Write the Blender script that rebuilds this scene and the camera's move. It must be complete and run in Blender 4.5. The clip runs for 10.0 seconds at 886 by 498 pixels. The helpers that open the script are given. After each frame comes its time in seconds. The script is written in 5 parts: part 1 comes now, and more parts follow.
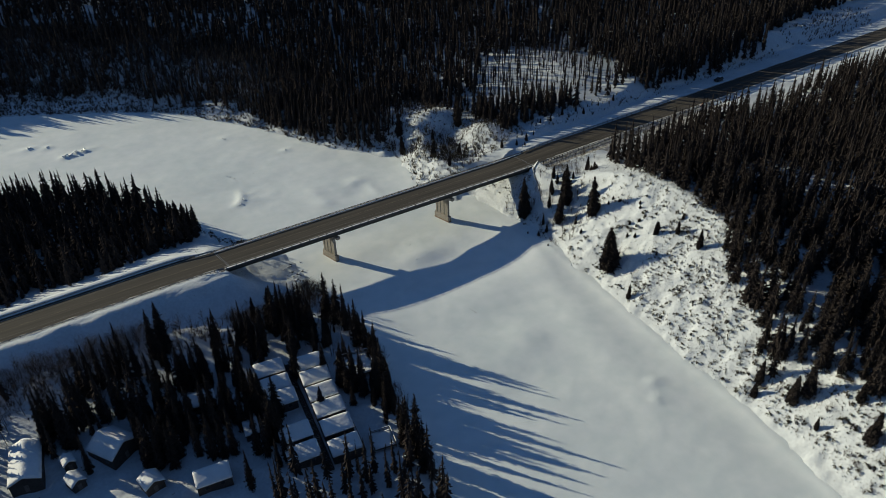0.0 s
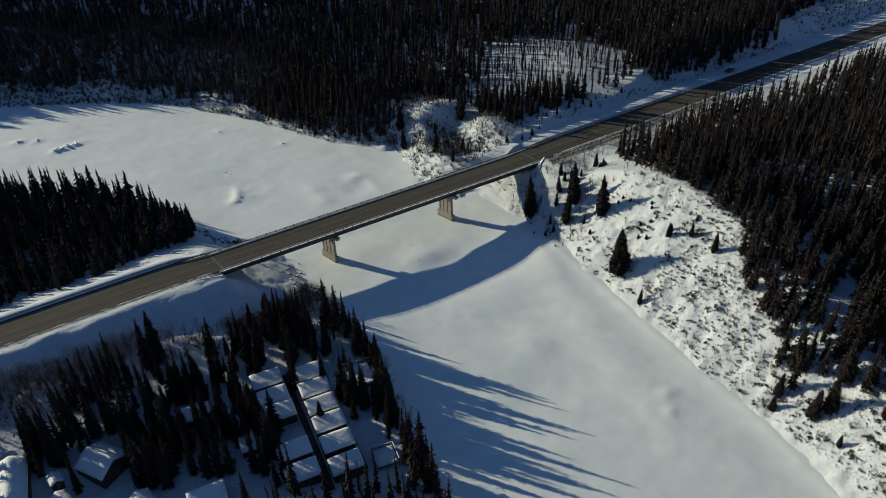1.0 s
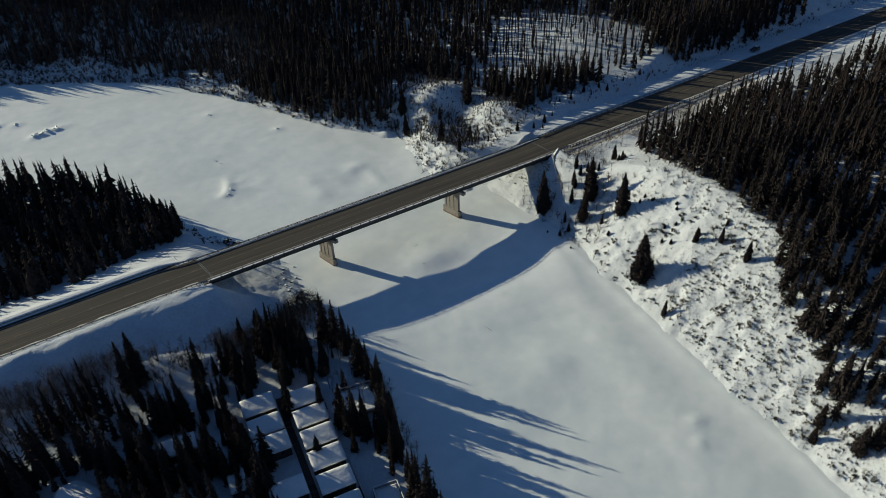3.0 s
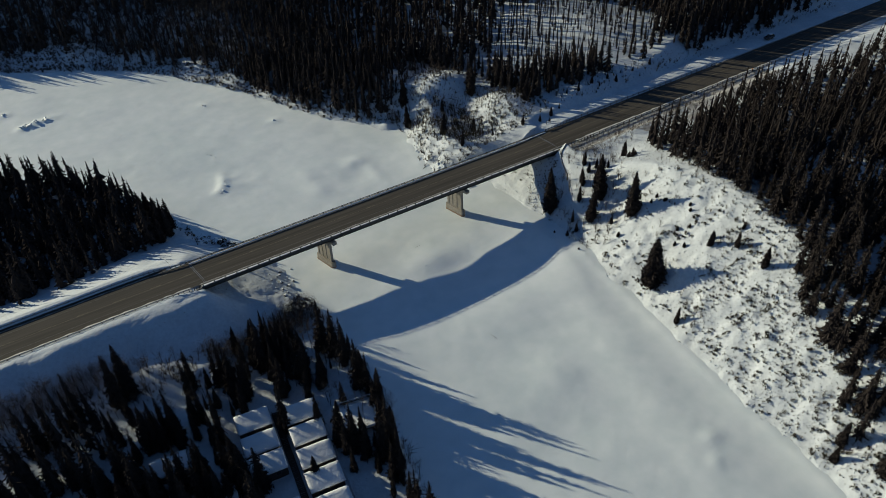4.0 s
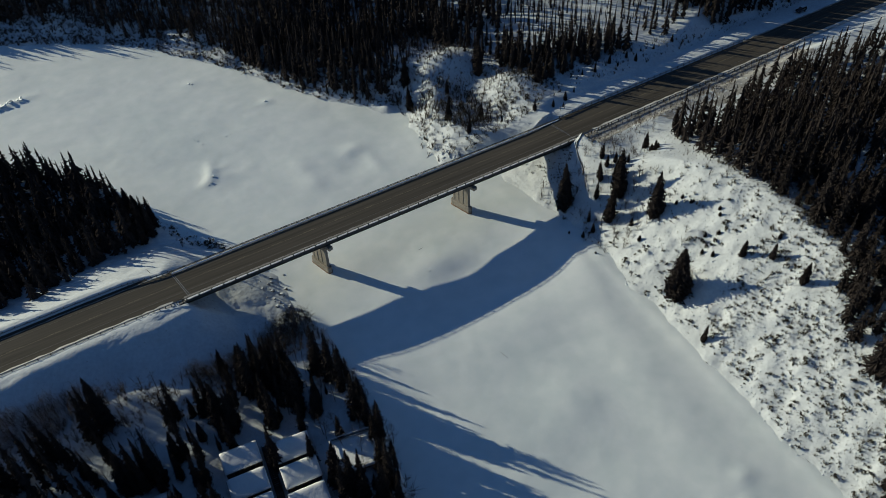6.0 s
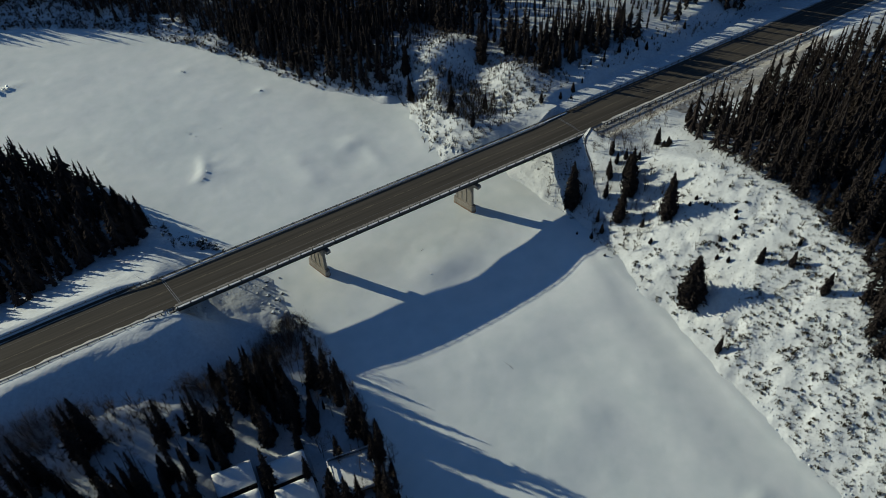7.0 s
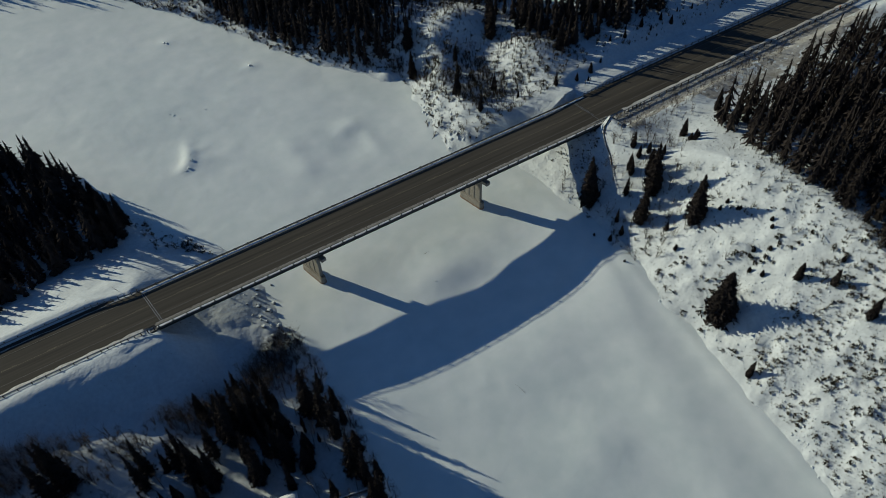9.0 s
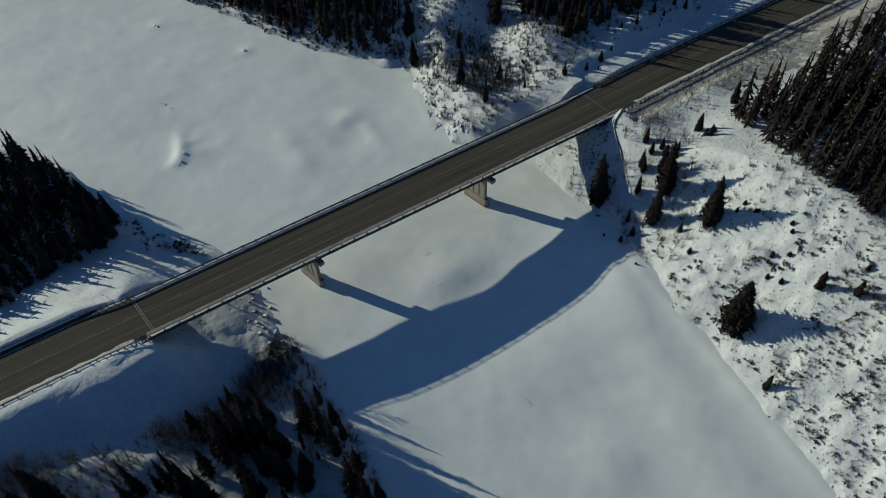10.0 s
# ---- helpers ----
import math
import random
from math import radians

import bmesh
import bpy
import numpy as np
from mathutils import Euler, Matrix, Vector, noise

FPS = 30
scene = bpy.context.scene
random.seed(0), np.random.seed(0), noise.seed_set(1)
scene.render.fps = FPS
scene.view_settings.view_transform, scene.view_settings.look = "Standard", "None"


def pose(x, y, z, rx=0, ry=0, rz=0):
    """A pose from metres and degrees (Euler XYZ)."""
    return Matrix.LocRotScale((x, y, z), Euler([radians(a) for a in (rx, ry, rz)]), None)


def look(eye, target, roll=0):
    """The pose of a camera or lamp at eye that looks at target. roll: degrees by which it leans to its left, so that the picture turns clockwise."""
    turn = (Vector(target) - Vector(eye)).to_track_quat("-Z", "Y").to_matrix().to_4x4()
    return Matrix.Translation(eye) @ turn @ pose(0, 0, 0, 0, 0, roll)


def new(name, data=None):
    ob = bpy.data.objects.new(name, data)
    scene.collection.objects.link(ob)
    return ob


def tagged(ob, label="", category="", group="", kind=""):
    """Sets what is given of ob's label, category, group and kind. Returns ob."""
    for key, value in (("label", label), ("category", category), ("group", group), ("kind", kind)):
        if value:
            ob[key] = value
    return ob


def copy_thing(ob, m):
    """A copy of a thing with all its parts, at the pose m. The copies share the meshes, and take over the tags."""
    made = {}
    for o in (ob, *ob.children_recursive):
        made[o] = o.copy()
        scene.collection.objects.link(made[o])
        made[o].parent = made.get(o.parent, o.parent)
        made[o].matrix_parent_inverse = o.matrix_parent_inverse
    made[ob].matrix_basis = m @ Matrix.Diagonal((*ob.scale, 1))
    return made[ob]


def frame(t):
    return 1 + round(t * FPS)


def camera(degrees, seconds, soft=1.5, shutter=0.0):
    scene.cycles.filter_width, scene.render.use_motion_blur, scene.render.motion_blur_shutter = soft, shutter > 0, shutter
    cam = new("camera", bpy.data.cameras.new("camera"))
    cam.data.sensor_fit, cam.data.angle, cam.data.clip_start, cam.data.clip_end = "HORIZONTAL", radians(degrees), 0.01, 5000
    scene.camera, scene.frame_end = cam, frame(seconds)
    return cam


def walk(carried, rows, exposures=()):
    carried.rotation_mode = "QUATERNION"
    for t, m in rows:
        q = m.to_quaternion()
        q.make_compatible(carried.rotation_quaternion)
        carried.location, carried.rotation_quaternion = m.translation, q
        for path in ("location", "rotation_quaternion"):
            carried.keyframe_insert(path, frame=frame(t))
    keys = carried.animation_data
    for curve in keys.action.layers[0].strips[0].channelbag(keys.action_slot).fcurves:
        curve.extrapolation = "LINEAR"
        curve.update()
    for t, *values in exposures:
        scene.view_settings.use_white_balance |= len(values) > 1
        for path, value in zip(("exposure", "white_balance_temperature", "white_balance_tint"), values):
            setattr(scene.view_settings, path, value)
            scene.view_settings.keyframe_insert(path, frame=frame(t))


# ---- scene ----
cam = camera(61.62, 10.0, soft=0.5)
PATH = [
    (0, (-0.070, 6.709, 137.406), (43.885, 78.467, 83.379), -2.008),
    (0.5, (2.077, 11.509, 137.388), (45.757, 82.746, 82.458), -1.981),
    (1, (4.335, 16.307, 137.371), (47.697, 87.006, 81.501), -1.964),
    (1.5, (6.693, 21.106, 137.354), (49.696, 91.244, 80.508), -1.958),
    (2, (9.141, 25.902, 137.334), (51.744, 95.457, 79.480), -1.961),
    (2.5, (11.667, 30.698, 137.311), (53.832, 99.644, 78.416), -1.972),
    (3, (14.260, 35.491, 137.282), (55.952, 103.799, 77.317), -1.990),
    (3.5, (16.909, 40.282, 137.245), (58.093, 107.922, 76.183), -2.014),
    (4, (19.604, 45.070, 137.200), (60.246, 112.008, 75.012), -2.042),
    (4.5, (22.333, 49.854, 137.144), (62.402, 116.055, 73.804), -2.074),
    (5, (25.085, 54.635, 137.076), (64.552, 120.058, 72.559), -2.108),
    (5.5, (27.851, 59.412, 136.993), (66.685, 124.013, 71.276), -2.143),
    (6, (30.618, 64.185, 136.894), (68.791, 127.917, 69.954), -2.179),
    (6.5, (33.376, 68.952, 136.778), (70.861, 131.766, 68.592), -2.213),
    (7, (36.113, 73.715, 136.643), (72.884, 135.554, 67.190), -2.246),
    (7.5, (38.820, 78.471, 136.486), (74.850, 139.278, 65.745), -2.275),
    (8, (41.484, 83.222, 136.307), (76.747, 142.933, 64.258), -2.301),
    (8.5, (44.096, 87.965, 136.104), (78.566, 146.513, 62.728), -2.321),
    (9, (46.643, 92.702, 135.874), (80.294, 150.013, 61.154), -2.336),
    (9.5, (49.116, 97.432, 135.616), (81.919, 153.428, 59.535), -2.343),
    (10, (51.503, 102.154, 135.329), (83.430, 156.752, 57.872), -2.342),
]
EXPOSURES = [(0, 0.0, 5930, 12), (5, -0.1, 5800, 11), (10, -0.35, 5600, 8.5)]      # seconds, stops, kelvin, tint
walk(cam, [(t, look(eye, target, roll)) for t, eye, target, roll in PATH], EXPOSURES)

# ---- light: low winter sun, clear sky ----
SUN_WAY = Vector((0.55, -0.83, -0.318)).normalized()      # the way the sunlight travels
SUN_UP = math.asin(-SUN_WAY.z)
SUN_TURN = math.atan2(-SUN_WAY.x, -SUN_WAY.y)             # clockwise from +y, seen from above
world = bpy.data.worlds.new("sky")
scene.world = world
world.use_nodes = True
nt = world.node_tree
sky = nt.nodes.new("ShaderNodeTexSky")
sky.sky_type, sky.sun_disc = "NISHITA", False
sky.sun_elevation, sky.sun_rotation = SUN_UP, SUN_TURN
sky.air_density, sky.dust_density, sky.ozone_density = 1.0, 0.0, 4.4
nt.nodes["Background"].inputs["Strength"].default_value = 0.057
nt.links.new(sky.outputs[0], nt.nodes["Background"].inputs["Color"])
sun = new("sun", bpy.data.lights.new("sun", "SUN"))
sun.data.energy, sun.data.angle, sun.data.color = 4.2, radians(0.5), (1.0, 0.9, 0.6)
sun.matrix_world = look((0, 0, 300), Vector((0, 0, 300)) + SUN_WAY)


# ---- materials ----
def material(name, dark, light, scale=1.0, rough=0.8, bump=0.0, bump_scale=None, metal=0.0, spots=None, spread=(0.35, 0.65), each=0.0, spec=0.5, stretch=1.0):
    """Two tones mixed by noise at two scales, in metres; bump in metres; each: brightness spread between objects."""
    m = bpy.data.materials.new(name)
    m.use_nodes = True
    n, ln = m.node_tree.nodes, m.node_tree.links
    b = n["Principled BSDF"]
    b.inputs["Roughness"].default_value, b.inputs["Metallic"].default_value = rough, metal
    b.inputs["Specular IOR Level"].default_value = spec
    co = n.new("ShaderNodeTexCoord")
    geo = n.new("ShaderNodeNewGeometry")
    place = n.new("ShaderNodeVectorMath"); place.operation = "MULTIPLY"
    place.inputs[1].default_value = (stretch, 1.0, 1.0)
    ln.new(geo.outputs["Position"], place.inputs[0])
    where = place.outputs[0]
    big, fine = n.new("ShaderNodeTexNoise"), n.new("ShaderNodeTexNoise")
    for tex, s, d in ((big, scale * 0.13, 4.0), (fine, scale, 6.0)):
        tex.inputs["Scale"].default_value, tex.inputs["Detail"].default_value = s, d
        ln.new(where, tex.inputs["Vector"])
    mix = n.new("ShaderNodeMath"); mix.operation = "MULTIPLY_ADD"
    mix.inputs[1].default_value = 0.5
    half = n.new("ShaderNodeMath"); half.operation = "MULTIPLY"; half.inputs[1].default_value = 0.5
    ln.new(big.outputs["Fac"], half.inputs[0]); ln.new(fine.outputs["Fac"], mix.inputs[0]); ln.new(half.outputs[0], mix.inputs[2])
    ramp = n.new("ShaderNodeValToRGB")
    ramp.color_ramp.elements[0].position, ramp.color_ramp.elements[1].position = spread
    ramp.color_ramp.elements[0].color, ramp.color_ramp.elements[1].color = (*dark, 1), (*light, 1)
    ln.new(mix.outputs[0], ramp.inputs[0])
    colour = ramp.outputs[0]
    if spots:
        tone, amount, size = spots
        sp = n.new("ShaderNodeTexNoise"); sp.inputs["Scale"].default_value, sp.inputs["Detail"].default_value = size, 5.0
        ln.new(where, sp.inputs["Vector"])
        cut = n.new("ShaderNodeMapRange"); cut.inputs["From Min"].default_value, cut.inputs["From Max"].default_value = amount, amount + 0.08
        ln.new(sp.outputs["Fac"], cut.inputs["Value"])
        over = n.new("ShaderNodeMix"); over.data_type = "RGBA"
        over.inputs["B"].default_value = (*tone, 1)
        ln.new(cut.outputs[0], over.inputs["Factor"]); ln.new(colour, over.inputs["A"])
        colour = over.outputs["Result"]
    if each:
        info = n.new("ShaderNodeObjectInfo")
        isle = n.new("ShaderNodeMath"); isle.operation = "ADD"
        ln.new(info.outputs["Random"], isle.inputs[0]); ln.new(geo.outputs["Random Per Island"], isle.inputs[1])
        hsv = n.new("ShaderNodeHueSaturation")
        rng = n.new("ShaderNodeMapRange"); rng.inputs["From Max"].default_value = 2.0
        rng.inputs["To Min"].default_value, rng.inputs["To Max"].default_value = 1 - each, 1 + each
        ln.new(isle.outputs[0], rng.inputs["Value"]); ln.new(rng.outputs[0], hsv.inputs["Value"]); ln.new(colour, hsv.inputs["Color"])
        colour = hsv.outputs[0]
    ln.new(colour, b.inputs["Base Color"])
    if bump:
        tex = n.new("ShaderNodeTexNoise")
        tex.inputs["Scale"].default_value, tex.inputs["Detail"].default_value = bump_scale or scale * 3, 5.0
        ln.new(where, tex.inputs["Vector"])
        bm_ = n.new("ShaderNodeBump"); bm_.inputs["Distance"].default_value, bm_.inputs["Strength"].default_value = bump, 1.0
        ln.new(tex.outputs["Fac"], bm_.inputs["Height"]); ln.new(bm_.outputs[0], b.inputs["Normal"])
    return m


SNOW_ICE = material("wind_packed_snow", (0.75, 0.815, 0.82), (0.9, 0.935, 0.935), 0.2, 0.6, 0.05, 0.35, spec=1.0)
SNOW = material("rough_snow", (0.57, 0.6, 0.625), (0.72, 0.755, 0.775), 1.2, 0.7, 0.16, 0.9, spots=((0.20, 0.16, 0.12), 0.70, 1.3), spec=0.2)
ROOF_SNOW = material("roof_snow", (0.78, 0.79, 0.8), (0.86, 0.87, 0.87), 0.8, 0.7, 0.1, 1.5, spec=0.2)
ASPHALT = material("worn_asphalt", (0.042, 0.036, 0.029), (0.098, 0.084, 0.067), 1.3, 0.9, 0.01, 20.0, stretch=0.03, spec=0.3)
GRIT = material("gritty_road_snow", (0.2, 0.18, 0.155), (0.46, 0.44, 0.41), 3.5, 0.8, 0.08, 3.0)
GRAVEL = material("gravelly_thin_snow", (0.25, 0.235, 0.21), (0.54, 0.525, 0.5), 1.6, 0.85, 0.06, 4.0, spots=((0.16, 0.13, 0.09), 0.62, 2.2), spec=0.2)
VERGE = material("roadside_snow", (0.36, 0.34, 0.31), (0.68, 0.67, 0.64), 2.0, 0.8, 0.08, 3.0)
CONCRETE = material("weathered_concrete", (0.2, 0.18, 0.15), (0.33, 0.3, 0.26), 1.5, 0.85, 0.02, 8.0)
STAIN = material("rust_stained_concrete", (0.15, 0.1, 0.07), (0.25, 0.17, 0.12), 2.0, 0.85, 0.02, 8.0)
GIRDER = material("dull_weathered_steel", (0.05, 0.047, 0.042), (0.09, 0.085, 0.075), 1.0, 0.7, metal=0.2)
STEEL = material("galvanised_steel", (0.3, 0.31, 0.32), (0.42, 0.43, 0.44), 3.0, 0.45, metal=0.7)
RAIL = material("dark_rail_steel", (0.05, 0.05, 0.05), (0.1, 0.1, 0.1), 3.0, 0.75, spec=0.2)
PAINT = material("worn_yellow_road_paint", (0.12, 0.1, 0.065), (0.22, 0.185, 0.115), 2.0, 0.8)
WHITE_PAINT = material("worn_white_road_paint", (0.1, 0.095, 0.085), (0.17, 0.16, 0.145), 2.0, 0.7)
NEEDLES = material("spruce_needles", (0.032, 0.0265, 0.0245), (0.046, 0.038, 0.035), 1.0, 1.0, each=0.2, spec=0.0)
BARK = material("grey_brown_bark", (0.05, 0.04, 0.032), (0.12, 0.1, 0.085), 4.0, 0.9)
TWIGS = material("bare_twigs", (0.042, 0.03, 0.024), (0.09, 0.066, 0.052), 2.0, 0.9, each=0.3)
GRASS = material("dry_grass", (0.16, 0.13, 0.08), (0.3, 0.25, 0.17), 2.0, 0.9, each=0.3)
BRUSH = material("dry_dark_brush", (0.03, 0.026, 0.018), (0.085, 0.07, 0.045), 2.0, 0.9, each=0.4)
TIMBER = material("dark_stained_timber", (0.03, 0.024, 0.02), (0.07, 0.055, 0.045), 2.0, 0.75, each=0.2)
BOARD = material("weathered_boards", (0.09, 0.075, 0.062), (0.17, 0.145, 0.12), 2.0, 0.8, each=0.25)
ROCK = material("grey_riprap", (0.05, 0.047, 0.044), (0.14, 0.13, 0.12), 1.5, 0.9, 0.05, 3.0, each=0.3)
CAR_PAINT = material("dark_car_paint", (0.02, 0.022, 0.026), (0.03, 0.032, 0.036), 1.0, 0.25)
GLASS = material("tinted_glass", (0.02, 0.022, 0.025), (0.03, 0.033, 0.036), 1.0, 0.05)
RUBBER = material("rubber", (0.015, 0.015, 0.015), (0.03, 0.03, 0.03), 4.0, 0.9)
SIGN_FACE = material("weathered_sign_back", (0.06, 0.06, 0.06), (0.1, 0.1, 0.1), 3.0, 0.6, metal=0.3)
ORANGE = material("faded_orange_plastic", (0.42, 0.13, 0.04), (0.55, 0.19, 0.07), 3.0, 0.6)


# snow lies on the upward faces of the stones
nt = ROCK.node_tree
bsdf, facing, lie, cap = nt.nodes["Principled BSDF"], nt.nodes.new("ShaderNodeNewGeometry"), nt.nodes.new("ShaderNodeSeparateXYZ"), nt.nodes.new("ShaderNodeMapRange")
coat = nt.nodes.new("ShaderNodeMix")
coat.data_type = "RGBA"
coat.inputs["B"].default_value = (0.7, 0.73, 0.75, 1)
cap.inputs["From Min"].default_value, cap.inputs["From Max"].default_value = 0.55, 0.7
nt.links.new(facing.outputs["True Normal"], lie.inputs[0])
nt.links.new(lie.outputs["Z"], cap.inputs["Value"])
nt.links.new(cap.outputs[0], coat.inputs["Factor"])
nt.links.new(bsdf.inputs["Base Color"].links[0].from_socket, coat.inputs["A"])
nt.links.new(coat.outputs["Result"], bsdf.inputs["Base Color"])


# ---- the lie of the land ----
ROAD_Y, ROAD_HALF = 208.4, 5.0
WEST_END, EAST_END = 41.5, 163.0        # the bridge's two joints
RIVER = [(48, -250), (52, 40), (58, 106), (63, 126), (66, 145), (69, 165), (68, 184), (65, 200), (62, 212), (57, 228), (53, 238), (46, 253), (40, 272),
         (26, 293), (0, 312), (-60, 335), (-200, 360), (-500, 380), (-500, 560), (-100, 453), (-3, 417), (20, 403), (45, 387), (62, 375), (73, 363),
         (82, 348.5), (92, 333), (97.5, 323), (103, 310.5), (111, 292.5), (120, 278.5), (127.5, 269.5), (134.5, 260.5), (130, 245), (127.5, 235), (129, 227), (135.5, 210), (139, 195), (141, 180), (141.3, 170.5), (140.2, 159), (139.2, 148),
         (138.2, 138), (136.7, 127), (135, 109), (133, 83), (130, 66), (126, 45), (115, -10), (100, -250)]
# height of the land behind the banks: x, y, height
HEIGHTS = [(40, 160, 2.6), (0, 150, 3.2), (-60, 150, 4), (20, 188, 8.5), (-10, 190, 8.5), (-32, 188, 7), (-70, 186, 7), (28, 185, 7.6), (38, 180, 6.0), (20, 171, 5.2), (-5, 170, 5.2), (-30, 170, 5.5), (48, 180, 3.2), (50, 110, 2.4), (0, 60, 3), (52, 200, 1.2), (57, 192, 1.4), (53, 212, 2.0), (58, 204, 2.0), (46, 222, 1.8), (30, 235, 3.5), (0, 260, 3.5), (-80, 280, 4), (-150, 200, 5)]
HEIGHTS += [(156, 137, 25), (160, 150, 25), (166, 151, 25), (170, 140, 25.5), (156, 124, 24), (152, 112, 20), (162, 116, 23), (146, 100, 18), (175, 120, 25.5), (178, 145, 25.5), (220, 100, 25), (165, 164, 22), (176, 160, 24.5), (174, 174, 17.5), (170, 188, 11.5), (188, 176, 18), (195, 190, 12.5), (205, 194, 13), (260, 180, 16), (330, 150, 21),
           (150, 60, 15), (140, 10, 15), (260, 40, 22), (420, 120, 21), (150, 238, 7), (158, 290, 12), (174, 232, 14.5), (190, 234, 16.5), (205, 236, 17.5),
           (260, 236, 20), (320, 250, 22), (138, 310, 9), (232, 262, 19)]
HEIGHTS += [(120, 340, 13), (100, 390, 17), (50, 440, 21), (0, 470, 24), (60, 490, 31), (0, 530, 36), (110, 450, 27), (100, 520, 38), (300, 400, 24), (300, 550, 36), (-100, 530, 36), (450, 300, 22), (520, 600, 48), (520, 200, 22)]


# single knolls and hollows on the land: x, y, height, half-widths
KNOLLS = [(154, 264, 3.6, 9, 6.5), (162, 237, 4.4, 6.5, 9), (154, 249, -1.8, 8, 5)]


def road_z(x):
    """The road's height: level over the bridge, climbing gently beyond it."""
    x = np.asarray(x, float)
    return 12.2 + 0.021 * np.maximum(0, x - 150) ** 1.0 - 0.012 * np.maximum(0, 20 - x)


LATTICE = np.random.RandomState(4).uniform(-1, 1, (512, 512))


def sine_noise(x, y, size, seed):
    """Smooth rolling noise in about -1..1, with features about size metres across."""
    out, weight, step = np.zeros_like(x), 1.0, size * 0.6
    for octave in range(3):
        c, s = math.cos(seed + 1.7 * octave), math.sin(seed + 1.7 * octave)
        u, v = (x * c - y * s) / step + 37.3 * seed, (x * s + y * c) / step + 91.7 * seed
        i, j = np.floor(u).astype(int), np.floor(v).astype(int)
        fu, fv = u - i, v - j
        fu, fv = fu * fu * fu * (fu * (6 * fu - 15) + 10), fv * fv * fv * (fv * (6 * fv - 15) + 10)
        i, j, i1, j1 = i % 512, j % 512, (i + 1) % 512, (j + 1) % 512
        a, b = LATTICE[i, j] * (1 - fu) + LATTICE[i1, j] * fu, LATTICE[i, j1] * (1 - fu) + LATTICE[i1, j1] * fu
        out = out + weight * (a * (1 - fv) + b * fv)
        weight, step = weight * 0.45, step * 0.47
    return out * 1.1


def river_distance(x, y):
    """Metres from the river's edge; negative on the ice."""
    best, inside = np.full(x.shape, 1e9), np.zeros(x.shape, bool)
    for (ax, ay), (bx, by) in zip(RIVER, RIVER[1:] + RIVER[:1]):
        dx, dy = bx - ax, by - ay
        t = np.clip(((x - ax) * dx + (y - ay) * dy) / (dx * dx + dy * dy), 0, 1)
        best = np.minimum(best, (x - ax - t * dx) ** 2 + (y - ay - t * dy) ** 2)
        if ay != by:
            inside ^= ((ay > y) != (by > y)) & (x < dx * (y - ay) / dy + ax)
    return np.where(inside, -1, 1) * np.sqrt(best)


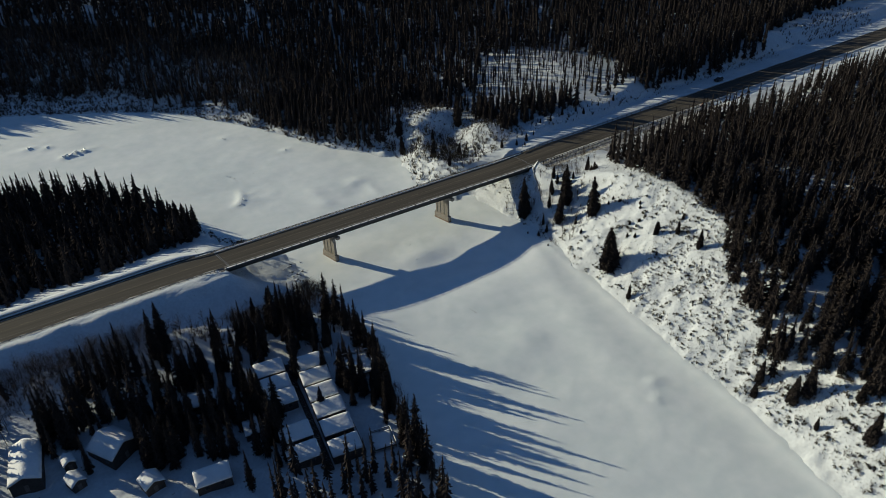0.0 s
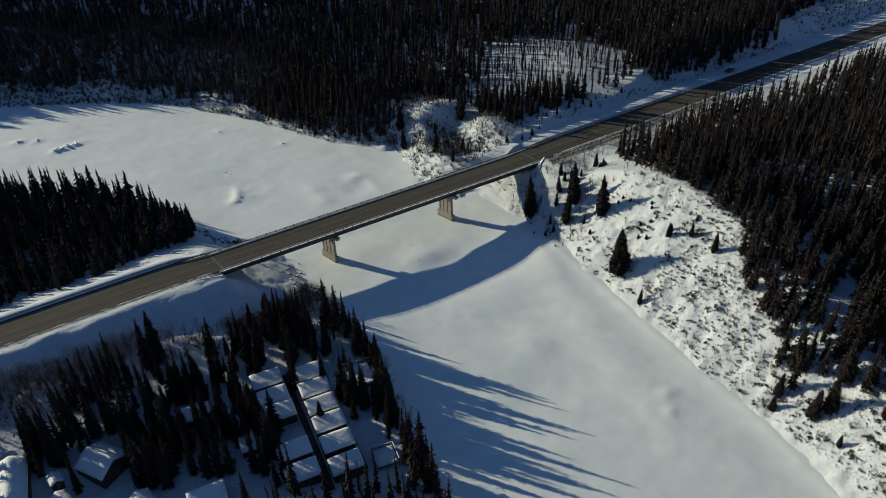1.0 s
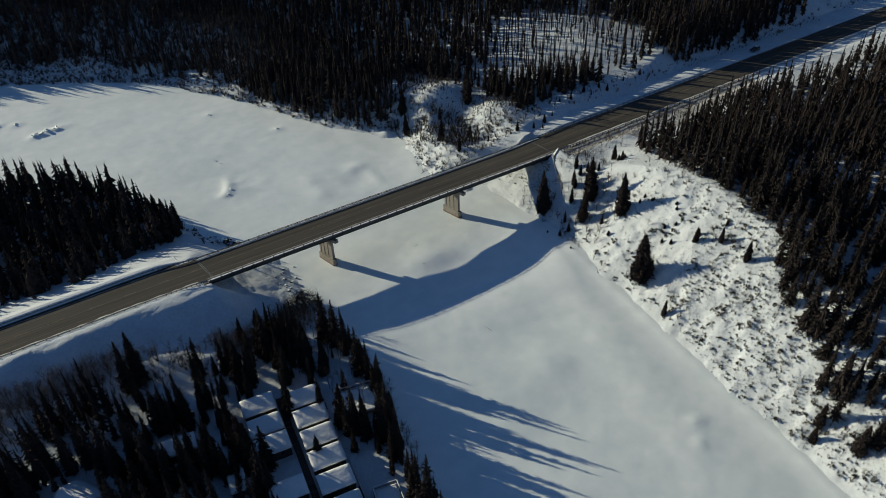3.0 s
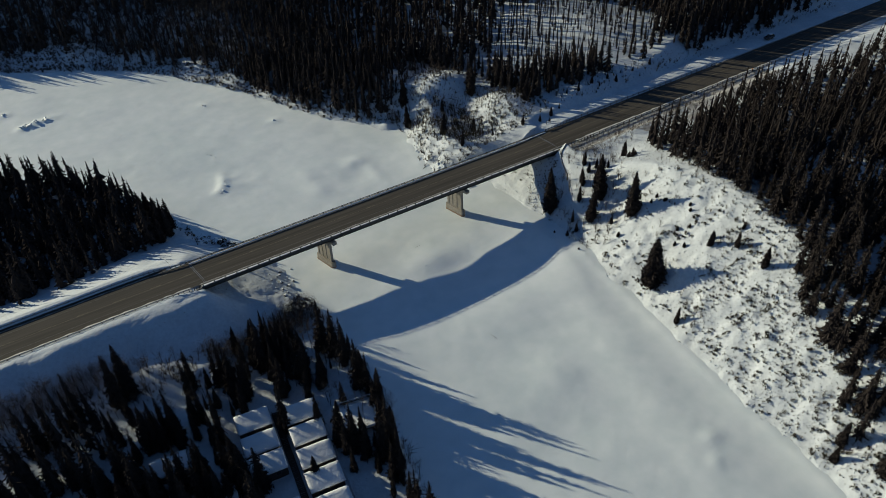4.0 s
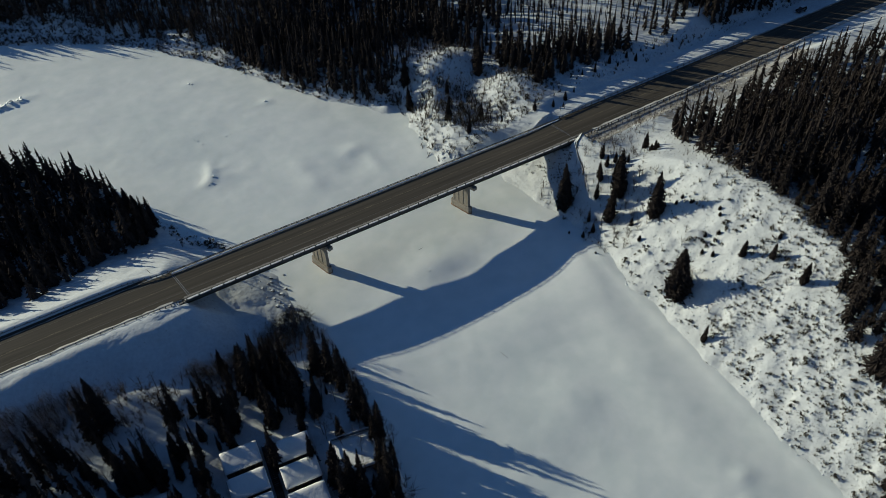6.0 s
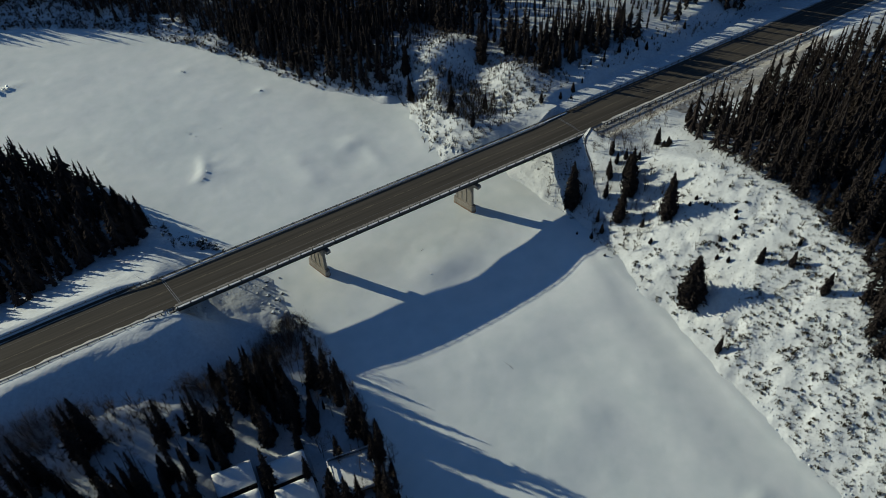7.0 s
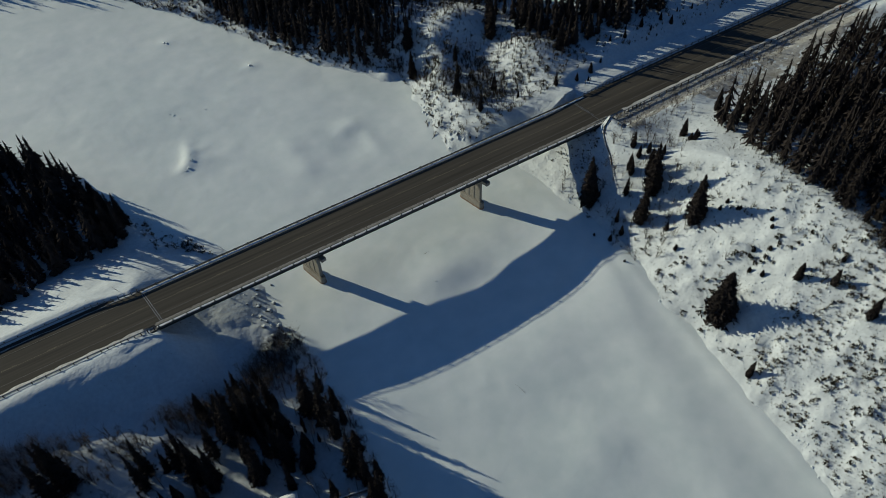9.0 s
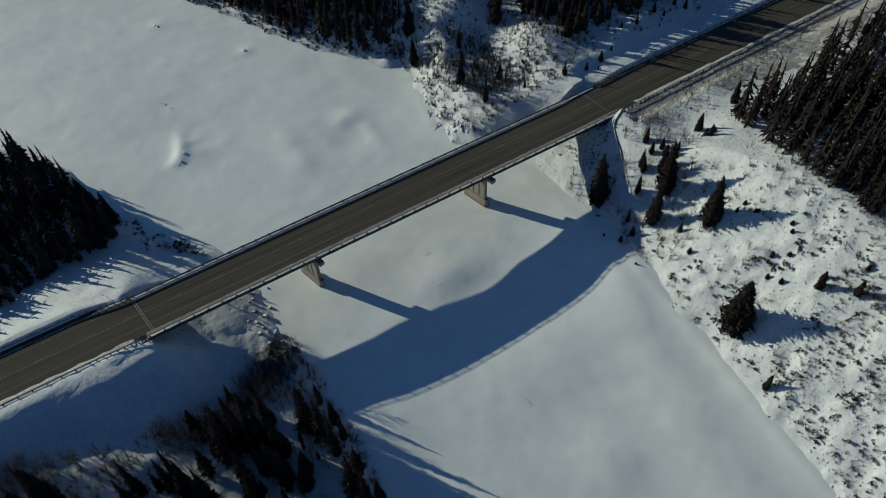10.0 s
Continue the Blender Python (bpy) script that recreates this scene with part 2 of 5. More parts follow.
def land(x, y):
    """Height of the ground at plan points."""
    x, y = np.asarray(x, float), np.asarray(y, float)
    even = np.where((x > 110) & (y < 200), 0.35, 1.0)
    wx, wy = x + even * 1.5 * sine_noise(x, y, 17, 3) + 0.6 * sine_noise(x, y, 5, 17), y + even * 1.5 * sine_noise(x, y, 19, 4)
    d = river_distance(wx, wy)
    top, weight = np.zeros_like(x), np.zeros_like(x)
    for px, py, h in HEIGHTS:
        w = 1 / ((x - px) ** 2 + (y - py) ** 2 + 90) ** 1.6
        top, weight = top + w * h, weight + w
    top = top / weight
    north = np.clip((y - 268) / 40, 0, 1) * np.clip((140 - x) / 25, 0, 1)
    reach = np.clip(top * 2.0, 8, 60) * north + np.clip(top * 1.15, 6, 26) * (1 - north)
    steep = np.clip((x - 110) / 20, 0, 1) * np.clip((190 - y) / 15, 0, 1)
    reach = reach + steep * (np.clip(top * 1.28, 6, 34) - reach)
    s = np.clip(d / reach, 0, 1)
    rise = (0.55 + 0.37 * steep) * s + (0.45 - 0.37 * steep) * s * s * (3 - 2 * s)
    z = np.where(d > 0, top * rise, np.maximum(d * 0.25, -2.0))
    rough = np.clip(d / 5, 0, 1)
    even = np.where((x > 130) & (y < 200), 0.25, 1.0)
    z = z + rough * (even * 0.22 * sine_noise(x, y, 6.5, 5) + np.where(x > 130, 0.06, 0.13) * sine_noise(x, y, 2.4, 6) + np.where(x > 130, 0.07, 0.0) * sine_noise(x, y, 1.5, 16) + even * 0.35 * sine_noise(x, y, 23, 7))
    for px, py, h, rx, ry in KNOLLS:
        z = z + h * np.exp(-(((x - px) / rx) ** 2 + ((y - py) / ry) ** 2))
    # the road's bed and its side slopes
    off = np.abs(y - ROAD_Y)
    past = np.maximum(0, np.minimum(x - WEST_END + 1.0 - 1.2 * np.clip((ROAD_Y - 6.4 - y) / 0.8, 0, 1) * np.clip((WEST_END + 7 - x) / 6, 0, 1), EAST_END - 1.0 - x))
    shoulder = np.where((x < 60) & (y < ROAD_Y), 9.9 + 0.9 * sine_noise(x, y, 11, 9) * np.clip((40 - x) / 8, 0, 1) + 2.0 * np.clip((x - 20) / 14, 0, 1) - 1.6 * np.clip((x - 33) / 9, 0, 1), np.where(y > ROAD_Y, 6.3 + np.clip((x - 215) / 4, 0, 8) + 1.7 * np.clip((WEST_END - 4 - x) / 8, 0, 1), 8.8))
    gap = np.hypot(np.maximum(0, off - shoulder), past)
    bank = road_z(x) - 0.25 - np.where(x < 100, 3.0, 0.7) * np.clip(past / (1.5 + np.clip(off - 6, 0, 4) * 2.0), 0, 1) - np.where((x < 100) & (past > 0), 0.345 * past + np.maximum(0, np.hypot(np.maximum(0, off - shoulder), past) - past) * np.where(y > ROAD_Y, 0.37, 0.55), gap / np.where(x < 100, np.where(y > ROAD_Y, 2.7, 1.85), np.where((past <= 0) & (y < ROAD_Y), 4.5, 1.8))) + np.clip(gap / 4, 0, 1) * np.where((x > 100) & (y < ROAD_Y), 0.1, 0.25) * sine_noise(x, y, 5, 8)
    cut = road_z(x) - 0.25 + np.maximum(0, off - 10.5 - np.where(y > ROAD_Y, np.clip((x - 215) / 6, 0, 6), 0)) * 0.6
    free = (past <= 0) & (x > 60)
    z = np.where(free, np.minimum(z, cut), z)
    z = np.maximum(z, bank)
    z = np.where((gap < 0.01), road_z(x) - 0.25, z)
    # snow thrown up beside the road: behind the north guardrails it reaches the beam
    north_side, west_side = y > ROAD_Y, x < 100
    start = np.where(north_side, np.where(west_side, 6.0, np.where(x < 246, 5.2, 5.7)), 5.7)
    width = np.where(north_side & (x < 246), 0.6, 1.0)
    tall = np.where(north_side, np.where(west_side, 1.0 * np.clip((WEST_END - 1 - x) / 9, 0, 1), np.where(x < 246, 0.85, 0.5) * np.clip((x - EAST_END - 1) / 9, 0, 1)), np.where(west_side, 0.71 * np.clip((WEST_END - 1 - x) / 7, 0, 1), 0.0))
    ridge = np.where(past <= 0, tall, 0.0) * (np.clip((off - start) / width, 0, 1) - np.clip((off - 8.5) / 6, 0, 1))
    z = z + ridge * np.clip((x + 120) / 40, 0, 1) * np.clip((290 - x) / 40, 0, 1)
    # thrown snow lies lumpy along the crest of the west embankment
    lumps = np.where((past <= 0) & (x < 60) & (y < ROAD_Y - 6.6), np.clip((off - 6.6) / 1.0, 0, 1) * np.clip((13.5 - off) / 3, 0, 1), 0.0)
    z = z + lumps * (0.16 * sine_noise(x, y, 2.6, 27) + 0.08 * sine_noise(x, y, 1.3, 28))
    # the even fill slope below the east end of the bridge
    smooth = lambda a, b, v: np.clip((v - a) / (b - a), 0, 1) ** 2 * (3 - 2 * np.clip((v - a) / (b - a), 0, 1))
    fill = smooth(162, 174, y) * smooth(226, 214, y) * smooth(168, 160, x) * smooth(134, 139, x)
    slope = 0.2 + 0.66 * (x - 141.8 + 0.12 * (y - 195)) + 0.25 * sine_noise(x, y, 4, 15) + 0.3 * sine_noise(x, y, 11, 16)
    z = np.where((fill > 0) & (z > slope), z + fill * (np.minimum(z, slope) - z), z)
    # under the deck the ground keeps clear of the girders
    return np.where((past > 0) & (off < 7), np.minimum(z, road_z(x) - 2.35), z)


# drifts and hollows in the snow on the ice: x, y, height, half-widths
MOUNDS = [(68.2, 270.0, 0.35, 1.8, 2.6), (67.4, 266.5, 0.6, 1.8, 2.2), (66.2, 263.3, 0.65, 2.0, 1.7), (64.6, 260.8, 0.5, 2.4, 1.5), (70.5, 266.5, 0.2, 2.5, 1.5), (68.5, 261.5, 0.35, 5, 5), (110, 252, 0.5, 4, 3), (107, 243, -0.35, 6, 5), (92, 243, 0.4, 4, 5), (104, 191, 0.7, 9, 6), (109, 183, -0.5, 8, 6), (98, 296, 0.3, 2.5, 2.0)]
MOUNDS += [(15.5, 347.2, 0.6, 2.2, 1.4), (19, 348.2, 0.8, 3.0, 1.5), (23, 349.2, 0.7, 2.6, 1.4), (27, 350.5, 0.3, 4, 2), (4, 366.5, 0.6, 4, 2), (11, 363, 0.5, 3, 2), (92, 252, 0.3, 3.5, 5), (113, 243, 0.35, 2.5, 6), (80, 325, 0.3, 3, 2), (122, 102, 0.35, 2.2, 1.5), (118, 97, 0.3, 1.6, 1.4), (105.5, 136.5, 0.4, 6, 6), (96, 122, -0.3, 12, 8), (88, 205, 0.35, 10, 7), (108, 172, -0.95, 26, 26), (110, 163, 0.7, 26, 10), (73, 167, 0.7, 8, 10), (139, 168, 0.4, 6, 10)]

DRIFT_Y, DRIFT_X, DRIFT_GAP = [40, 90, 115, 124.5, 136, 165, 176], [104, 112.5, 119.4, 122.6, 125.6, 134.6, 137.5], [21, 21, 16, 14, 12, 6.5, 3]


def ice(x, y):
    """Height of the snow on the frozen river: drifts, hollows and banks of blown snow."""
    x, y = np.asarray(x, float), np.asarray(y, float)
    z = 0.13 * sine_noise(x, y, 42, 11) + 0.065 * sine_noise(x + 0.4 * y, y, 15, 12) + 0.015 * sine_noise(x, y, 4, 13)
    for px, py, h, rx, ry in MOUNDS:
        z = z + h * np.exp(-(((x - px) / rx) ** 2 + ((y - py) / ry) ** 2))
    d = river_distance(x, y)
    ramp = np.clip((x - 100) / 20, 0, 1) * np.clip((195 - y) / 15, 0, 1)
    # the long drift that runs along the east shore, with a trough between it and the bank
    crest = np.interp(y, DRIFT_Y, DRIFT_X)
    lee = np.where(x < crest, 8.0, 0.6 * np.maximum(3.0, np.interp(y, DRIFT_Y, DRIFT_GAP)))
    z = z + ramp * 0.55 * np.exp(-((x - crest) / lee) ** 2) * np.clip((y - 20) / 40, 0, 1)
    return z + 0.5 * np.exp(np.minimum(d, 0) / 4.0) + 0.3 * ramp * np.exp(np.minimum(d, 0) / 3.0)


def mesh_from(name, verts, faces, mat, smooth=False):
    """A mesh object's data from arrays; all faces have the same number of corners."""
    verts, faces = np.asarray(verts, np.float32), np.asarray(faces, np.int32)
    me = bpy.data.meshes.new(name)
    k = faces.shape[1]
    me.vertices.add(len(verts)); me.vertices.foreach_set("co", verts.ravel())
    me.loops.add(faces.size); me.loops.foreach_set("vertex_index", faces.ravel())
    me.polygons.add(len(faces))
    me.polygons.foreach_set("loop_start", np.arange(0, faces.size, k, dtype=np.int32))
    me.polygons.foreach_set("use_smooth", np.full(len(faces), smooth))
    me.update(calc_edges=True)
    me.materials.append(mat)
    return me


def sheet(name, xs, ys, height, mat):
    gx, gy = np.meshgrid(xs, ys)
    gz = height(gx.ravel(), gy.ravel())
    n, m = len(xs), len(ys)
    i = (np.arange(m - 1)[:, None] * n + np.arange(n - 1)[None, :]).ravel()
    return new(name, mesh_from(name, np.stack([gx.ravel(), gy.ravel(), gz], 1), np.stack([i, i + 1, i + n + 1, i + n], 1), mat, True))


def steps(*runs):
    """Grid lines: (start, step) runs, the last value ends it."""
    out = []
    for (a, st), (b, _) in zip(runs, runs[1:]):
        out += list(np.arange(a, b - 1e-6, st))
    return np.array(out + [runs[-1][0]])


GX = steps((-2600, 260), (-500, 25), (-100, 6), (-30, 1.6), (40, 0.9), (72, 1.8), (130, 0.65), (186, 2.0), (300, 6), (540, 25), (1000, 260), (3100, 0))
GY = steps((-2000, 250), (-250, 20), (0, 5), (50, 0.8), (200, 1.2), (213.2, 0.4), (217.2, 1.2), (230, 0.9), (275, 2.5), (420, 6), (660, 30), (1200, 300), (4000, 0))
ground = tagged(sheet("ground", GX, GY, land, SNOW), "snow-covered ground with banks and wooded slopes", "ground", kind="structure")
IX = steps((-500, 20), (-60, 4), (0, 0.9), (145, 0))
IY = steps((-250, 12), (40, 1.2), (300, 1.6), (380, 6), (430, 12), (560, 0))
river = tagged(sheet("water", IX, IY, ice, SNOW_ICE), "frozen river under smooth wind-packed snow", "frozen river", kind="structure")


# ---- builders ----
def box(bm, x0, y0, z0, x1, y1, z1, bevel=0.0):
    """Adds a box, with its edges bevelled if asked, to bm."""
    made = bmesh.ops.create_cube(bm, size=1.0, matrix=Matrix.Translation(((x0 + x1) / 2, (y0 + y1) / 2, (z0 + z1) / 2)) @ Matrix.Diagonal((x1 - x0, y1 - y0, z1 - z0, 1)))
    if bevel:
        es = list({e for v in made["verts"] for e in v.link_edges})
        bmesh.ops.bevel(bm, geom=es, offset=bevel, segments=1, affect="EDGES")


def part(name, bm, mat, parent=None, label="", smooth=False):
    """Links a bmesh as one mesh object under a thing or a part."""
    me = bpy.data.meshes.new(name)
    bm.to_mesh(me)
    bm.free()
    me.materials.append(mat)
    if smooth:
        me.polygons.foreach_set("use_smooth", np.full(len(me.polygons), True))
    ob = new(name, me)
    if parent:
        ob.parent = parent
    if label:
        ob["label"] = label
    return ob


def share(name, mesh, parent, m):
    """One more object on a mesh that is already made."""
    ob = new(name, mesh)
    ob.parent = parent
    ob.matrix_basis = m
    return ob


def solid(name, mat, parent, *boxes, bevel=0.0, label=""):
    bm = bmesh.new()
    for b in boxes:
        box(bm, *b, bevel=bevel)
    return part(name, bm, mat, parent, label)


def prism(bm, outline, y0, y1):
    """Extrudes an outline of (x, z) from y0 to y1."""
    a = [bm.verts.new((x, y0, z)) for x, z in outline]
    b = [bm.verts.new((x, y1, z)) for x, z in outline]
    bm.faces.new(a); bm.faces.new(b[::-1])
    for i in range(len(a)):
        j = (i + 1) % len(a)
        bm.faces.new((a[j], a[i], b[i], b[j]))
    bmesh.ops.recalc_face_normals(bm, faces=bm.faces)


def ribbon(name, xs, y0, y1, lift, mat, parent=None, wobble=0.0, thick=0.0, seed=0):
    """A strip that follows the road's height from edge y0 to y1, each with a little wander; thick gives it a humped top."""
    rs = np.random.RandomState(seed)
    rows, across = len(xs), 2 if not thick else 5
    v = []
    for x in xs:
        a, b = y0 + wobble * rs.uniform(-1, 1), y1 + wobble * rs.uniform(-1, 1)
        for k in range(across):
            s = k / (across - 1)
            v.append((x, a + (b - a) * s, float(road_z(x)) + lift + thick * min(1.0, (len(v) // across) / 8, (rows - 1 - len(v) // across) / 8) * math.sin(math.pi * s) * rs.uniform(0.6, 1.2)))
    f = [(i * across + k, (i + 1) * across + k, (i + 1) * across + k + 1, i * across + k + 1) for i in range(rows - 1) for k in range(across - 1)]
    ob = new(name, mesh_from(name, v, f, mat, bool(thick)))
    if parent:
        ob.parent = parent
    return ob


# ---- road ----
LONG = np.concatenate([np.arange(-420, -60, 12.0), np.arange(-60, 320, 1.5), np.arange(320, 720, 12.0)])
road = tagged(ribbon("road", LONG, ROAD_Y - 5.6, ROAD_Y + ROAD_HALF, 0.0, ASPHALT), "two-lane worn asphalt road with faded paint", "road", kind="structure")
WESTWARD, EASTWARD = LONG[LONG < WEST_END], LONG[LONG > EAST_END]
tagged(ribbon("pavement_marking", LONG, ROAD_Y - 0.16, ROAD_Y - 0.06, 0.006, PAINT), "faded yellow centre line on asphalt", "road marking", kind="structure")
for x in np.arange(-60, 300, 9.0):
    tagged(ribbon("pavement_marking", np.array([x, x + 3.0]), ROAD_Y + 0.06, ROAD_Y + 0.16, 0.006, PAINT), "short dash of faded yellow road paint", "road marking", kind="structure")
for side in (-1, 1):
    tagged(ribbon("pavement_marking", LONG, ROAD_Y + side * 3.55 - 0.05, ROAD_Y + side * 3.55 + 0.05, 0.006, WHITE_PAINT), "faded white edge line on asphalt", "road marking", kind="structure")
tagged(ribbon("road_shoulder", WESTWARD[WESTWARD < WEST_END - 5], ROAD_Y + ROAD_HALF, ROAD_Y + 6.1, 0.0, ASPHALT), "bare dark road shoulder below a guardrail", "road shoulder", kind="structure")
for run, inner, outer, thick in ((WESTWARD[WESTWARD < WEST_END - 1], 5.2, 6.9, 0.22), (EASTWARD[EASTWARD > 167], 5.3, 6.7, 0.1)):
    tagged(ribbon("snow_berm", run, ROAD_Y - inner, ROAD_Y - outer, 0.02, VERGE, wobble=0.25, thick=thick, seed=4), "ploughed ridge of gritty snow along the road", "snow bank", kind="stuff")
# bare gravel and thin dirty snow on the falling verge of the east approach
VX, VY = np.arange(164.0, 262, 0.8), np.arange(186.6, 202.6, 0.4)
verge = sheet("verge", VX, VY, lambda x, y: land(x, y) + 0.05 + 0.05 * sine_noise(x, y, 3, 33) - 0.45 * np.clip((195.0 - 5.0 * np.clip((x - 185) / 20, 0, 1) + 2.6 * sine_noise(x, y, 7, 34) - y) / 2.5, 0, 1) - 0.5 * np.clip((x - 256) / 5, 0, 1), GRAVEL)
tagged(verge, "thin gravelly snow on the road verge", "verge", kind="structure")
for run, inner, outer in ((WESTWARD, 4.85, 5.1), (EASTWARD[(EASTWARD > 242) & (EASTWARD < 330)], 4.85, 5.4)):
    tagged(ribbon("snow_berm", run, ROAD_Y + inner, ROAD_Y + outer, 0.02, GRIT, wobble=0.15, thick=0.12, seed=6), "low ridge of dirty snow under a guardrail", "snow bank", kind="stuff")

# ---- bridge ----
bridge = tagged(new("bridge"), "three-span concrete and steel road bridge over a frozen river", "bridge")
DECK_Z = 12.2
NEAR, FAR = ROAD_Y - 6.85, ROAD_Y + 4.9
solid("deck_slab", CONCRETE, bridge, (WEST_END, NEAR, DECK_Z - 0.3, EAST_END, FAR, DECK_Z - 0.02))
for y, grime in ((NEAR, "gritty snow along it"), (FAR, "")):
    inward = 1 if y < ROAD_Y else -1
    solid("kerb", CONCRETE, bridge, (WEST_END, min(y, y + inward * 1.2), DECK_Z - 0.018, EAST_END, max(y, y + inward * 1.2), DECK_Z + 0.12), bevel=0.03)
    # dark facing added over the concrete deck edge, standing for the shade on it
    solid("edge_facing", RAIL, bridge, (WEST_END, min(y, y - inward * 0.08), DECK_Z - 0.42, EAST_END, max(y, y - inward * 0.08), DECK_Z + 0.13), bevel=0.01, label="dark facing over the deck edge, for its shade")
for y in (-5.6, -2.4, 0.8, 4.1):
    bm = bmesh.new()
    box(bm, WEST_END + 0.3, ROAD_Y + y - 0.2, DECK_Z - 2.0, EAST_END - 0.3, ROAD_Y + y + 0.2, DECK_Z - 1.94)
    box(bm, WEST_END + 0.3, ROAD_Y + y - 0.2, DECK_Z - 0.37, EAST_END - 0.3, ROAD_Y + y + 0.2, DECK_Z - 0.304)
    box(bm, WEST_END + 0.3, ROAD_Y + y - 0.03, DECK_Z - 1.94, EAST_END - 0.3, ROAD_Y + y + 0.03, DECK_Z - 0.37)
    for x in np.arange(WEST_END + 2, EAST_END, 3.8):
        box(bm, x - 0.012, ROAD_Y + y - 0.17, DECK_Z - 1.939, x + 0.012, ROAD_Y + y - 0.031, DECK_Z - 0.371)
    part("girder", bm, GIRDER, bridge)
for x in (WEST_END + 0.8, EAST_END - 3.2):
    seam = solid("joint", STEEL, bridge, (x - 0.3, ROAD_Y - 5.5, DECK_Z - 0.1, x - 0.2, ROAD_Y + 3.65, float(road_z(x)) + 0.012), (x + 0.12, ROAD_Y - 5.5, DECK_Z - 0.1, x + 0.22, ROAD_Y + 3.65, float(road_z(x)) + 0.012), label="steel expansion joint with a pale seam")
    for v in seam.data.vertices:
        v.co.x -= 0.13 * (v.co.y - ROAD_Y)
# piers: panelled wall under a cap, on a round-nosed plinth, all set a little askew to the road
def stadium(bm, half, r, z0, z1, chamfer=0.0):
    """A round-ended block along y, its top edge chamfered."""
    n = 8
    base = [(r * math.cos(math.pi * k / n), half - r + r * math.sin(math.pi * k / n)) for k in range(n + 1)]
    base += [(-x, -y) for x, y in base]
    rings = []
    for q, z in ((1.0, z0), (1.0, z1 - chamfer), (1 - chamfer / r, z1)) if chamfer else ((1.0, z0), (1.0, z1)):
        rings.append([bm.verts.new((x * q, y - (1 - q) * r * (1 if y > 0 else -1), z)) for x, y in base])
    for p, q in zip(rings, rings[1:]):
        for k in range(len(base)):
            l = (k + 1) % len(base)
            bm.faces.new((p[k], p[l], q[l], q[k]))
    bm.faces.new(rings[-1]); bm.faces.new(rings[0][::-1])


for x, y in ((77.95, 206.8), (122.85, 206.7)):
    bm = bmesh.new()
    box(bm, -0.32, -2.95, 1.7, 0.32, 2.95, 8.9)
    for a, b in ((-3.0, -2.35), (-1.05, -0.75), (0.75, 1.05), (2.35, 3.0)):
        box(bm, -0.42, a, 1.7, 0.42, b, 8.9, bevel=0.03)
    box(bm, -0.415, -2.99, 7.9, 0.415, 2.99, 8.89)
    box(bm, -0.415, -2.99, 1.71, 0.415, 2.99, 2.3)
    wall = part("pier", bm, CONCRETE, bridge)
    wall.matrix_basis = pose(x, y, 0, 0, 0, 14)
    bm = bmesh.new()
    prism(bm, [(-0.62, 8.7), (0.62, 8.7), (0.62, 10.15), (-0.62, 10.15)], -5.5, 5.9)
    for v in bm.verts:
        if v.co.z < 9:
            v.co.z += 0.45
    bmesh.ops.bevel(bm, geom=list(bm.edges), offset=0.05, segments=1, affect="EDGES")
    box(bm, -0.6, -3.6, 8.55, 0.6, 3.6, 9.16, bevel=0.1)
    part("cap", bm, CONCRETE, wall)
    bm = bmesh.new()
    stadium(bm, 3.85, 0.72, 0.38, 2.0, 0.14)
    part("plinth", bm, CONCRETE, wall)
    bm = bmesh.new()
    stadium(bm, 3.93, 0.8, -2.0, 0.38, 0.06)
    part("footing", bm, STAIN, wall, "rust-stained foot of the pier")
# abutments
for x, s in ((WEST_END, -1), (EAST_END, 1)):
    solid("abutment", CONCRETE, bridge, (min(x + s * 0.1, x + s * 1.3), NEAR + 0.1, 6.0, max(x + s * 0.1, x + s * 1.3), FAR - 0.1, DECK_Z - 0.31))
    for y in (NEAR, FAR - 0.4):
        solid("wing_wall", CONCRETE, bridge, (min(x + s * 1.3, x + s * 4.5), y, 7.5, max(x + s * 1.3, x + s * 4.5), y + 0.4, DECK_Z - 0.3))
# rails on posts
POST_STEP = 3.04
post_bm = bmesh.new()
box(post_bm, -0.12, -0.1, 0.0, 0.12, 0.1, 0.5, bevel=0.02)
box(post_bm, -0.17, -0.14, 0.0, 0.17, 0.14, 0.05)
post_mesh = None
for y, inward in ((NEAR + 0.12, 1), (FAR - 0.12, -1)):
    for k in range(int((EAST_END - WEST_END) / POST_STEP) + 1):
        x = WEST_END + 0.5 + k * POST_STEP
        if post_mesh is None:
            first = part("rail_post", post_bm, RAIL, bridge)
            post_mesh = first.data
            first.matrix_basis = pose(x, y, DECK_Z + 0.12)
        else:
            share("rail_post", post_mesh, bridge, pose(x, y, DECK_Z + 0.12))
    if inward < 0:
        solid("rail", RAIL, bridge, (WEST_END - 0.3, y + inward * 0.13 - 0.05, DECK_Z + 0.28, EAST_END + 0.3, y + inward * 0.13 + 0.05, DECK_Z + 0.38), bevel=0.02)
    solid("rail", RAIL, bridge, (WEST_END - 0.3, y + inward * 0.13 - 0.06, DECK_Z + 0.5, EAST_END + 0.3, y + inward * 0.13 + 0.06, DECK_Z + 0.63), bevel=0.02)
# snow lying on the kerbs between the posts
for y0, y1, seed in ((NEAR + 0.06, NEAR + 0.6, 1), (FAR - 0.9, FAR - 0.35, 2)):
    tagged(ribbon("kerb_snow", np.arange(WEST_END + 0.2, EAST_END, 0.6), y0, y1, 0.125, ROOF_SNOW, wobble=0.06, thick=0.06, seed=seed), "thin gritty snow lying along the bridge kerb", "snow", kind="stuff")

